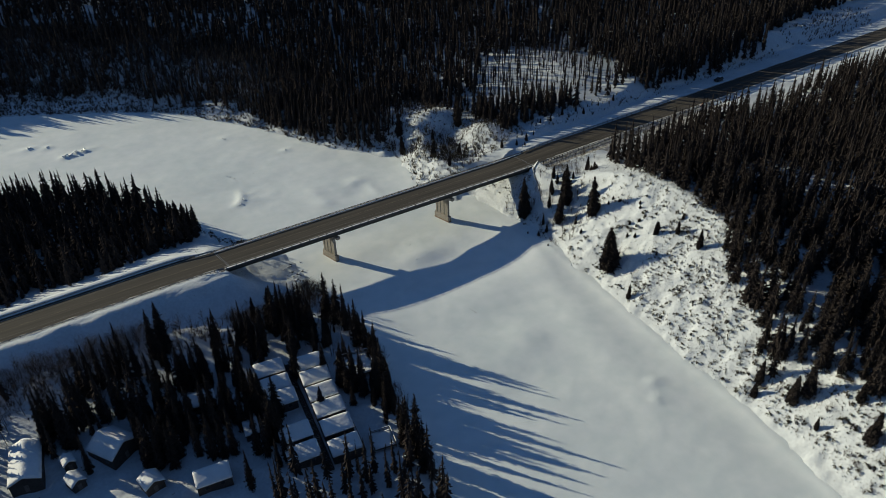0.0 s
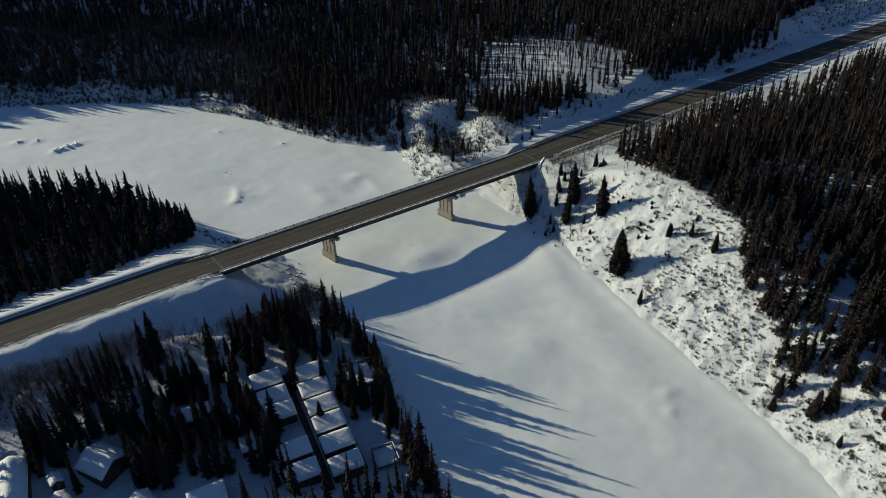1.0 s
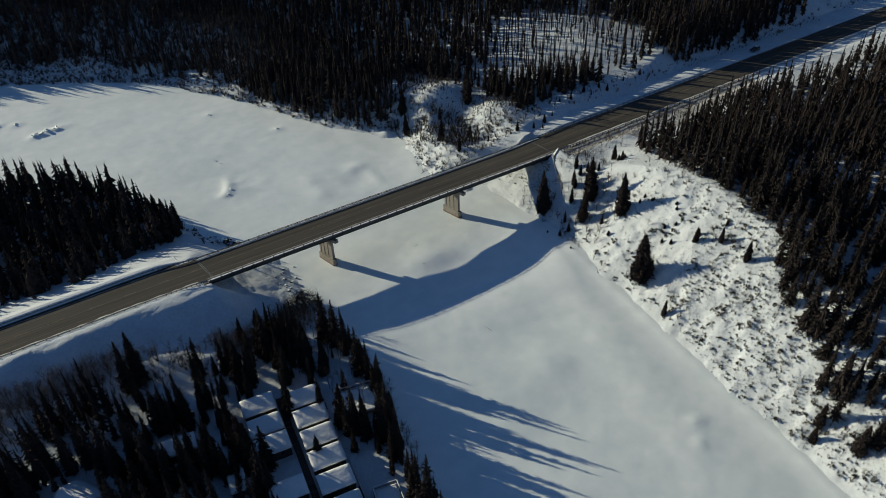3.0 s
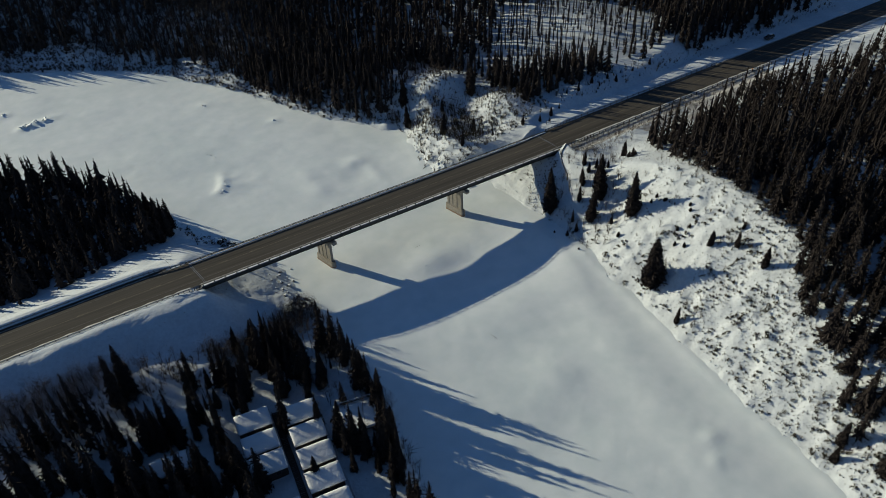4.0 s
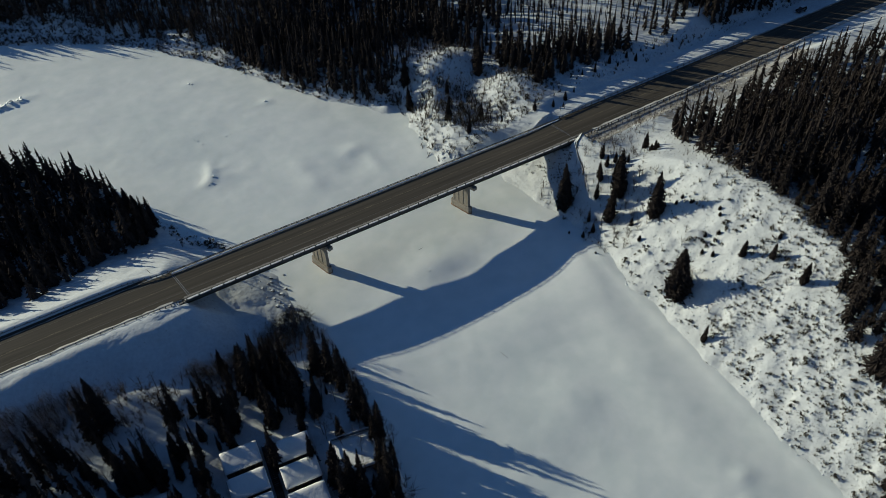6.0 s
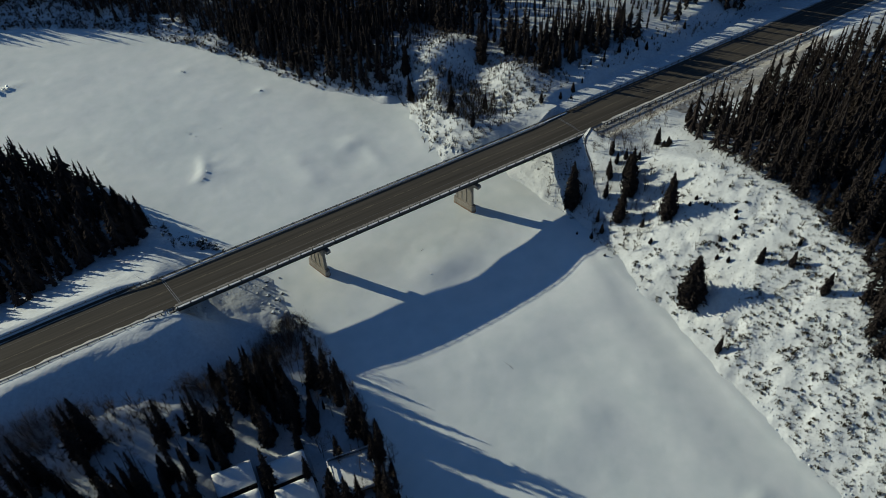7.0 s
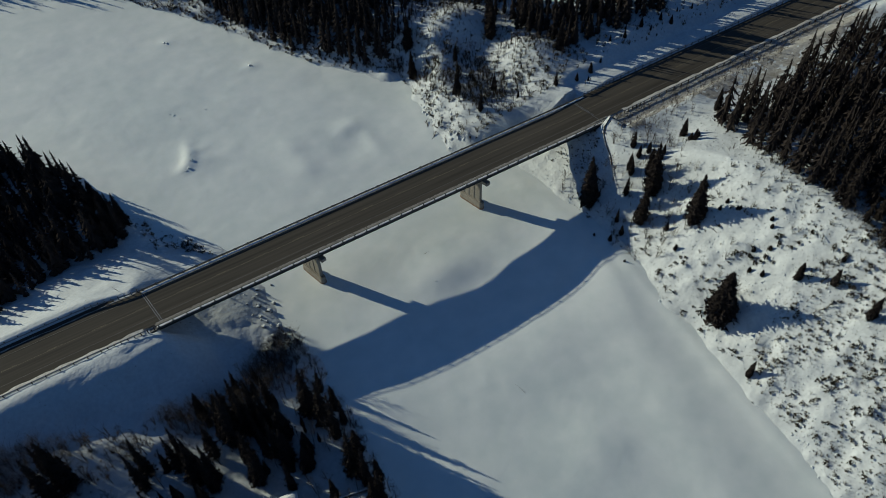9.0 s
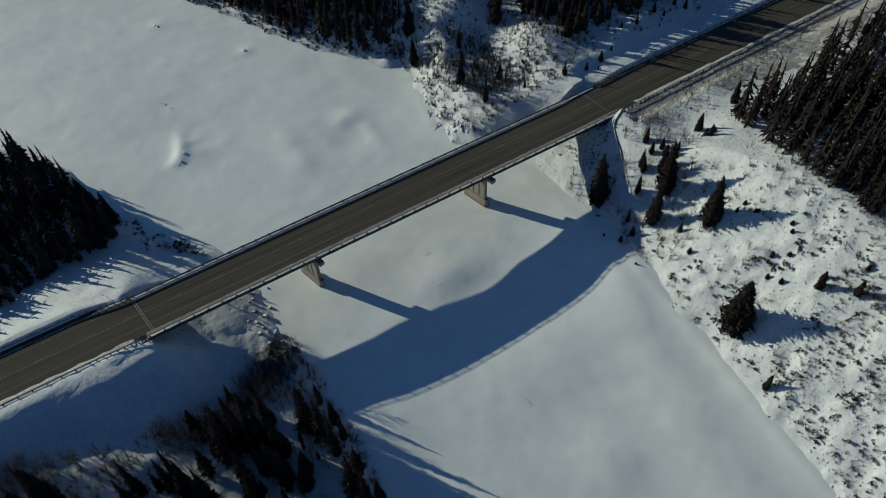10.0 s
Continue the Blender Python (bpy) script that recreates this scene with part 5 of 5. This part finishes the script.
# ---- cabins, decks and sheds among the trees ----
def snow_slab(name, outline, y0, y1, parent, depth=0.35, seed=0):
    """Roof snow: a thick, softly edged sheet that follows a roof outline of (x, z) from y0 to y1, in the roof's own axes."""
    rs = np.random.RandomState(seed)
    nx, ny = 12, 14
    xs = np.linspace(outline[0][0], outline[-1][0], nx)
    base = np.interp(xs, [p[0] for p in outline], [p[1] for p in outline])
    top, bot = [], []
    for j in range(ny):
        for i in range(nx):
            e = min(i, nx - 1 - i, j, ny - 1 - j)
            y = y0 + (y1 - y0) * j / (ny - 1)
            top.append((xs[i], y, base[i] + 0.02 + depth * (0.55 if e == 0 else 0.92 if e == 1 else 1.0) * (1 + 0.08 * rs.normal())))
            bot.append((xs[i], y, base[i] + 0.015))
    f = []
    n = nx * ny
    for j in range(ny - 1):
        for i in range(nx - 1):
            a = j * nx + i
            f.append((a, a + 1, a + nx + 1, a + nx)); f.append((n + a, n + a + nx, n + a + nx + 1, n + a + 1))
    rim = [i for i in range(nx)] + [j * nx + nx - 1 for j in range(1, ny)] + [(ny - 1) * nx + i for i in range(nx - 2, -1, -1)] + [j * nx for j in range(ny - 2, 0, -1)]
    for a, b in zip(rim, rim[1:] + rim[:1]):
        f.append((a, n + a, n + b, b))
    ob = new(name, mesh_from(name, top + bot, f, ROOF_SNOW, True))
    ob.parent = parent
    return ob


def cabin(x, y, turn, wide, deep, wall, rise, ridge, label, depth=0.4, seed=0):
    """A small timber building with a pitched roof: its ridge lies at a share of the width. Its own x runs across the ridge."""
    z = float(land(np.array([x]), np.array([y]))[0])
    house = tagged(new("cabin"), label, "cabin", "cabins in the wood")
    house.matrix_basis = pose(x, y, z, 0, 0, turn)
    hx, hy = wide / 2, deep / 2
    rx = -hx + wide * ridge
    bm = bmesh.new()
    prism(bm, [(-hx, -0.8), (hx, -0.8), (hx, wall), (rx, wall + rise), (-hx, wall)], -hy, hy)
    part("wall", bm, TIMBER, house)
    over = 0.28
    s0, s1 = rise / max(0.2, rx + hx), rise / max(0.2, hx - rx)
    outline = [(-hx - over, wall - over * s0 + 0.02), (rx, wall + rise + 0.02), (hx + over, wall - over * s1 + 0.02)]
    bm = bmesh.new()
    prism(bm, outline + [(q, h + 0.14) for q, h in outline[::-1]], -hy - over, hy + over)
    part("roof", bm, TIMBER, house)
    snow_slab("roof_snow", [(q, h + 0.14) for q, h in outline], -hy - over + 0.06, hy + over - 0.06, house, depth, seed)
    for sx in (-1, 1):
        for wy in (-hy * 0.45, hy * 0.45):
            win = solid("window_frame", BOARD, house, (sx * hx - 0.04, wy - 0.55, wall * 0.4, sx * hx + 0.04, wy + 0.55, wall * 0.85))
            solid("pane", GLASS, win, (sx * hx - 0.05, wy - 0.47, wall * 0.4 + 0.08, sx * hx + 0.05, wy + 0.47, wall * 0.85 - 0.08))
    solid("door", BOARD, house, (-0.45, -hy - 0.05, 0.1, 0.45, -hy + 0.03, min(2.05, wall - 0.2)))
    return house


ROW_TURN = 7.0
for k in range(6):          # the west row of terraced cabins
    if k == 3:
        continue
    cabin(37.6 - k * 0.85, 158.5 - k * 6.45, 90 - ROW_TURN, 5.0, 7.2, 2.5, 1.15, 0.8, "dark timber cabin in a row with a snow-laden roof", 0.4, 40 + k)
for k in range(6):          # the east row
    cabin(47.4 - k * 0.95, 155.0 - k * 6.3, 90 - ROW_TURN, 4.9, 7.0, 2.5, 1.15, 0.8, "dark timber cabin in a row with a snow-laden roof", 0.4, 60 + k)
cabin(-21.0, 157.0, -8, 6.4, 12.5, 2.8, 1.5, 0.5, "long timber lodge with a snow-covered gable roof", 0.45, 71)
cabin(-3.0, 154.2, 32, 8.0, 8.2, 2.8, 2.2, 0.5, "square timber house with a snow-covered gable roof", 0.45, 72)
cabin(-12.9, 154.2, 10, 2.4, 3.0, 2.0, 0.8, 0.5, "small timber shed with a thick cap of snow", 0.45, 73)
cabin(-12.6, 147.8, 20, 3.0, 3.8, 2.1, 1.0, 0.5, "small timber shed with a thick cap of snow", 0.45, 74)
cabin(1.8, 138.0, 12, 4.2, 4.2, 2.2, 1.2, 0.5, "small timber shed with a thick cap of snow", 0.45, 75)
cabin(13.8, 131.2, 82, 5.0, 7.6, 2.4, 1.3, 0.7, "low timber cabin with a snow-covered roof", 0.4, 76)
cabin(18.6, 156.6, 82, 4.8, 7.2, 2.3, 1.1, 0.7, "low timber cabin under thick snow among spruces", 0.4, 78)
cabin(26.3, 141.5, 80, 6.5, 3.2, 2.2, 0.9, 0.6, "low timber cabin with a snow-covered roof", 0.4, 77)


def railed_deck(x, y, turn, wide, deep, up, label):
    """A boarded platform on posts with a rail on three sides, under snow."""
    z = float(land(np.array([x]), np.array([y]))[0])
    deck = tagged(new("deck"), label, "deck")
    deck.matrix_basis = pose(x, y, z, 0, 0, turn)
    hx, hy = wide / 2, deep / 2
    n = int(wide / 0.3)
    for k in range(n):
        q = -hx + wide * k / n
        solid("board", BOARD, deck, (q + 0.01, -hy, up - 0.05, q + wide / n - 0.01, hy, up))
    solid("frame", TIMBER, deck, (-hx, -hy, up - 0.3, hx, -hy + 0.1, up - 0.052), (-hx, hy - 0.1, up - 0.3, hx, hy, up - 0.052), (-hx, -hy + 0.1, up - 0.3, -hx + 0.1, hy - 0.1, up - 0.052), (hx - 0.1, -hy + 0.1, up - 0.3, hx, hy - 0.1, up - 0.052))
    for px in (-hx + 0.06, 0, hx - 0.06):
        for py in (-hy + 0.06, hy - 0.06):
            solid("post", TIMBER, deck, (px - 0.07, py - 0.07, -0.8, px + 0.07, py + 0.07, up + 1.0))
    for a in ((-hx, hy - 0.12, hx, hy), (-hx, -hy, -hx + 0.12, hy), (hx - 0.12, -hy, hx, hy)):
        for h in (0.45, 0.95):
            solid("rail", TIMBER, deck, (a[0], a[1], up + h, a[2], a[3], up + h + 0.1))
        solid("rail_cap", TIMBER, deck, (a[0] - 0.06, a[1] - 0.06, up + 1.06, a[2] + 0.06, a[3] + 0.06, up + 1.12))
        solid("rail_snow", ROOF_SNOW, deck, (a[0] - 0.05, a[1] - 0.05, up + 1.121, a[2] + 0.05, a[3] + 0.05, up + 1.24), bevel=0.04)
    snow_slab("deck_snow", [(-hx + 0.15, up), (hx - 0.15, up)], -hy, hy - 0.15, deck, 0.3, int(x))
    return deck


railed_deck(57.5, 147.0, -12, 8.6, 8.2, 0.9, "timber deck with dark rails, deep in snow, by the river")
railed_deck(51.6, 121.8, -12, 5.4, 5.2, 0.9, "small timber deck with dark rails under snow")
# the boardwalk between the two rows
walkway = tagged(new("boardwalk"), "dark timber boardwalk between two rows of cabins", "boardwalk")
plank = None
for k in range(96):
    y = 160.0 - k * 0.42
    x = 42.9 - (160.0 - y) * 0.137
    z = float(land(np.array([x]), np.array([y]))[0])
    if plank is None:
        bm = bmesh.new(); box(bm, -0.75, -0.19, 0.0, 0.75, 0.19, 0.05, bevel=0.01)
        plank = part("plank", bm, TIMBER, walkway); plank.matrix_basis = pose(x, y, z + 0.35, 0, 0, -ROW_TURN)
    else:
        share("plank", plank.data, walkway, pose(x, y, z + 0.35, 0, 0, -ROW_TURN))
for s in (-0.6, 0.6):
    bm = bmesh.new()
    bmesh.ops.create_cube(bm, size=1.0)
    b = part("bearer", bm, TIMBER, walkway)
    b.matrix_basis = pose(42.9 - 2.75 + s, 140, float(land(np.array([40.2]), np.array([140.0]))[0]) - 0.1, 0, 0, -7.8) @ Matrix.Diagonal((0.12, 40, 0.8, 1))

# a raised gallery along the east row
gallery = tagged(new("gallery"), "narrow dark timber gallery with a rail beside the cabins", "gallery")
gallery.matrix_basis = pose(48.9, 139.0, 2.6, 0, 0, -8.6)
solid("floor", TIMBER, gallery, (-0.7, -18, 0.5, 0.7, 18, 0.6))
for k in range(13):
    q = -17.9 + k * 2.98
    solid("post", TIMBER, gallery, (0.58, q - 0.06, -1.0, 0.7, q + 0.06, 1.6))
for h in (1.1, 1.55):
    solid("rail", TIMBER, gallery, (0.59, -18, h, 0.69, 18, h + 0.09))
solid("rail_snow", ROOF_SNOW, gallery, (0.57, -18, 1.641, 0.71, 18, 1.72), bevel=0.03)

# ---- parked car ----
def wheel(parent, x, y):
    bm = bmesh.new()
    bmesh.ops.create_cone(bm, cap_ends=True, segments=20, radius1=0.37, radius2=0.37, depth=0.24, matrix=Matrix.Translation((x, y, 0.37)) @ Matrix.Rotation(radians(90), 4, "X"))
    bmesh.ops.bevel(bm, geom=[e for e in bm.edges if e.is_manifold and e.calc_face_angle() > 1], offset=0.04, segments=2, affect="EDGES")
    t = part("tyre", bm, RUBBER, parent)
    bm = bmesh.new()
    bmesh.ops.create_cone(bm, cap_ends=True, segments=16, radius1=0.22, radius2=0.2, depth=0.26, matrix=Matrix.Translation((x, y, 0.37)) @ Matrix.Rotation(radians(90), 4, "X"))
    part("rim", bm, STEEL, t)


def parked_car(x, y, turn):
    car = tagged(new("car"), "dark sport utility car parked on the snowy road shoulder", "car")
    car.matrix_basis = pose(x, y, float(road_z(x)) + 0.02, 0, 0, turn)
    bm = bmesh.new()
    prism(bm, [(-2.3, 0.45), (2.3, 0.42), (2.35, 0.75), (2.2, 1.02), (1.05, 1.12), (-2.25, 1.12), (-2.38, 0.8)], -0.93, 0.93)
    bmesh.ops.bevel(bm, geom=list(bm.edges), offset=0.07, segments=2, affect="EDGES")
    part("body", bm, CAR_PAINT, car, smooth=True)
    bm = bmesh.new()
    prism(bm, [(-2.15, 1.1), (1.05, 1.1), (0.35, 1.68), (-1.85, 1.7)], -0.8, 0.8)
    for v in bm.verts:
        if v.co.z > 1.5:
            v.co.y *= 0.86
    bmesh.ops.bevel(bm, geom=list(bm.edges), offset=0.05, segments=2, affect="EDGES")
    part("windows", bm, GLASS, car, "tinted car windows")
    solid("roof", CAR_PAINT, car, (-1.85, -0.68, 1.69, 0.32, 0.68, 1.75), bevel=0.03)
    solid("roof_snow", ROOF_SNOW, car, (-1.7, -0.6, 1.751, 0.2, 0.6, 1.83), bevel=0.035)
    for wx in (-1.45, 1.45):
        for wy in (-0.86, 0.86):
            wheel(car, wx, wy)
    for wy in (-0.65, 0.65):
        solid("headlight", STEEL, car, (2.24, wy - 0.17, 0.72, 2.36, wy + 0.17, 0.86), bevel=0.02)
        solid("tail_light", STAIN, car, (-2.4, wy - 0.14, 0.8, -2.28, wy + 0.14, 1.0), bevel=0.02)
    return car


parked_car(279.2, 216.6, 182)

# ---- small road furniture ----
def ground_z(x, y):
    return float(land(np.array([x]), np.array([y]))[0])


def marker_post(x, y, turn):
    """A slim roadside post with a small plate."""
    post = tagged(new("marker_post"), "slim dark roadside post with a small plate, standing in snow", "sign post", "roadside marker posts")
    post.matrix_basis = pose(x, y, ground_z(x, y), 0, 0, turn)
    solid("pole", SIGN_FACE, post, (-0.05, -0.05, -0.4, 0.05, 0.05, 1.6), bevel=0.01)
    solid("plate", SIGN_FACE, post, (-0.2, -0.075, 1.15, 0.2, -0.052, 1.7), bevel=0.008)
    return post


marker_post(166.6, 216.6, 20)
marker_post(168.0, 216.4, 20)
cone = tagged(new("traffic_marker"), "faded orange traffic marker standing on the snowy road verge", "traffic marker")
cone.matrix_basis = pose(251.9, 202.0, ground_z(251.9, 202.0))
solid("base", RUBBER, cone, (-0.4, -0.4, -0.05, 0.4, 0.4, 0.07), bevel=0.02)
bm = bmesh.new()
bmesh.ops.create_cone(bm, cap_ends=True, segments=16, radius1=0.36, radius2=0.2, depth=0.95, matrix=Matrix.Translation((0, 0, 0.55)))
part("drum", bm, ORANGE, cone, smooth=True)
bm = bmesh.new()
bmesh.ops.create_cone(bm, cap_ends=False, segments=16, radius1=0.305, radius2=0.275, depth=0.16, matrix=Matrix.Translation((0, 0, 0.62)))
part("band", bm, VERGE, cone, "pale reflective band")
stake = tagged(new("stake"), "thin leaning marker stake in roadside snow", "stake")
stake.matrix_basis = pose(37.4, 217.0, ground_z(37.4, 217.0), 0, -22, 0)
bm = bmesh.new()
bmesh.ops.create_cone(bm, cap_ends=True, segments=8, radius1=0.045, radius2=0.03, depth=2.0, matrix=Matrix.Translation((0, 0, 0.8)))
part("pole", bm, TIMBER, stake)

# ---- rocks at the foot of the west abutment, driftwood on the ice ----
rs = np.random.RandomState(55)
ROCK_MODELS = []
for i in range(4):
    bm = bmesh.new()
    bmesh.ops.create_icosphere(bm, subdivisions=2, radius=0.5)
    for v in bm.verts:
        v.co *= 1 + 0.55 * noise.noise(v.co * 2.6 + Vector((i * 7, 0, 0))) + 0.2 * noise.noise(v.co * 6 + Vector((0, i * 7, 0)))
        v.co.z *= 0.7
    me = bpy.data.meshes.new("boulder"); bm.to_mesh(me); bm.free(); me.materials.append(ROCK)
    ROCK_MODELS.append(me)
LARGE_STONES = [(63.8, 207.9), (62.8, 204.3), (62.0, 201.3), (62.7, 199.2), (64.3, 202.0), (66.2, 204.1), (64.4, 209.5), (64.5, 196.9), (64.6, 194.3), (62.4, 194.4), (61.1, 192.4), (62.7, 207.1), (61.5, 197.9), (66.0, 191.8), (64.2, 191.4)]
for k in range(34):
    if k < 15:
        x, y = LARGE_STONES[k]
    else:
        x, y = 62.6 + rs.normal() * 1.6, rs.uniform(190, 210)
    z = max(float(land(np.array([x]), np.array([y]))[0]), float(ice(np.array([x]), np.array([y]))[0]))
    q = rs.uniform(0.8, 1.5) if k < 15 else rs.uniform(0.3, 0.7)
    b = tagged(new("boulder", ROCK_MODELS[k % 4]), "grey boulder half buried in snow at the river's edge", "boulder", "riprap boulders")
    b.matrix_basis = pose(x, y, z + 0.1 * q, rs.uniform(-20, 20), rs.uniform(-20, 20), rs.uniform(0, 360)) @ Matrix.Diagonal((q, q * 0.8, q, 1))


def log(x, y, length, r, turn, pitch, label, forks=2):
    n = 8
    z = max(float(land(np.array([x]), np.array([y]))[0]), float(ice(np.array([x]), np.array([y]))[0]))
    bm = bmesh.new()
    def limb(a, d, size, r0):
        rings = []
        side = Vector((0, 0, 1)).cross(d).normalized() if abs(d.z) < 0.9 else Vector((1, 0, 0))
        up = d.cross(side)
        for i in range(5):
            s = i / 4
            c = a + d * size * s + side * 0.06 * size * math.sin(3 * s + size)
            rings.append([bm.verts.new(c + (side * math.cos(6.283 * k / n) + up * math.sin(6.283 * k / n)) * r0 * (1 - 0.6 * s)) for k in range(n)])
        for p, q in zip(rings, rings[1:]):
            for k in range(n):
                bm.faces.new((p[k], p[(k + 1) % n], q[(k + 1) % n], q[k]))
        bm.faces.new(rings[0][::-1]); bm.faces.new(rings[-1])
    limb(Vector((-length / 2, 0, 0)), Vector((1, 0, 0)), length, r)
    for k in range(forks):
        limb(Vector((length * (0.05 + 0.2 * k), 0, 0)), Vector((0.75, 0.55 * (-1) ** k, 0.35)).normalized(), length * 0.3, r * 0.5)
    ob = part("driftwood", bm, BARK, None, smooth=True)
    ob.matrix_basis = pose(x, y, z + r * 0.6, 0, pitch, turn)
    return tagged(ob, label, "driftwood", "driftwood")


for a in ((129.3, 239.8, 3.2, 0.16, 70, -10), (130.4, 235.6, 3.0, 0.15, 110, -14), (128.4, 234.4, 3.0, 0.15, 40, -10), (133.2, 236.8, 3.0, 0.15, 150, -8), (132.0, 241.5, 3.4, 0.16, 95, -14), (129.8, 230.5, 2.6, 0.14, 60, -10), (131.0, 238.0, 2.4, 0.12, 20, -12)):
    log(*a, "dark driftwood log frozen into the snowy bank")
log(100.4, 155.7, 4.0, 0.022, 98, 0, "thin bare stick lying on the snow", 0)
log(103.8, 198.3, 1.6, 0.02, 20, 0, "thin bare stick lying on the snow", 1)
log(165.2, 140.2, 2.0, 0.09, 30, 0, "short curved dead branch lying in a snow hollow", 2)
log(156.2, 158.6, 1.8, 0.07, 100, 0, "short curved dead branch lying in a snow hollow", 2)
log(147.7, 66.4, 7.0, 0.18, -60, 4, "fallen dead trunk lying on the snowy bank", 2)


# ---- hummocks of broken ice on the river, drain beside the east abutment ----
def hummock(x, y, size, seed):
    """A low heap of tilted, snow-covered ice slabs."""
    r = np.random.RandomState(seed)
    bm = bmesh.new()
    for _ in range(4):
        m = Matrix.Translation((r.uniform(-0.5, 0.5) * size, r.uniform(-0.5, 0.5) * size, 0.06 * size)) @ pose(0, 0, 0, r.uniform(-16, 16), r.uniform(-16, 16), r.uniform(0, 360)) @ Matrix.Diagonal((size * r.uniform(0.5, 0.9), size * r.uniform(0.3, 0.6), size * r.uniform(0.1, 0.18), 1))
        made = bmesh.ops.create_cube(bm, size=1.0, matrix=m)
        for v in made["verts"]:
            v.co += Vector(r.uniform(-0.08, 0.08, 3)) * size
    bmesh.ops.bevel(bm, geom=list(bm.edges), offset=0.06 * size, segments=2, affect="EDGES")
    ob = part("ice_hummock", bm, SNOW_ICE, None, smooth=True)
    ob.matrix_basis = pose(x, y, float(ice(np.array([x]), np.array([y]))[0]))
    return tagged(ob, "small heap of snow-covered ice slabs on the river", "ice", "ice hummocks")


for k, (x, y, size) in enumerate(((66.9, 262.6, 0.7), (65.3, 260.2, 0.8), (64.4, 259.6, 0.5), (67.6, 265.0, 0.4), (69.5, 285.7, 0.6), (70.3, 283.3, 0.5), (68.6, 287.0, 0.4), (79.6, 324.2, 1.0), (98.1, 296.1, 0.9), (15.5, 347.1, 1.6), (18.0, 347.9, 2.0), (21.1, 348.6, 2.2), (24.0, 349.2, 1.8), (4.0, 366.7, 1.6), (11.0, 363.0, 1.3), (101.2, 189.3, 0.5), (78.5, 283.0, 0.4), (80.2, 283.6, 0.3))):
    hummock(x, y, size, 500 + k)

pipe_line = [(163.9, 201.2), (161.6, 200.6), (159.5, 200.0), (158.2, 198.8), (156.8, 195.7), (156.0, 193.1), (154.8, 191.0)]
bm = bmesh.new()
rings = []
for x, y in pipe_line:
    z = float(land(np.array([x]), np.array([y]))[0]) + 0.12
    rings.append([bm.verts.new((x + 0.1 * math.cos(6.283 * k / 8), y - 0.08 * math.cos(6.283 * k / 8), z + 0.18 * math.sin(6.283 * k / 8))) for k in range(8)])
for p, q in zip(rings, rings[1:]):
    for k in range(8):
        bm.faces.new((p[k], p[(k + 1) % 8], q[(k + 1) % 8], q[k]))
bm.faces.new(rings[0][::-1]); bm.faces.new(rings[-1])
tagged(part("drain_pipe", bm, GIRDER, None, smooth=True), "dull dark steel drain pipe laid down the snowy fill slope", "pipe")
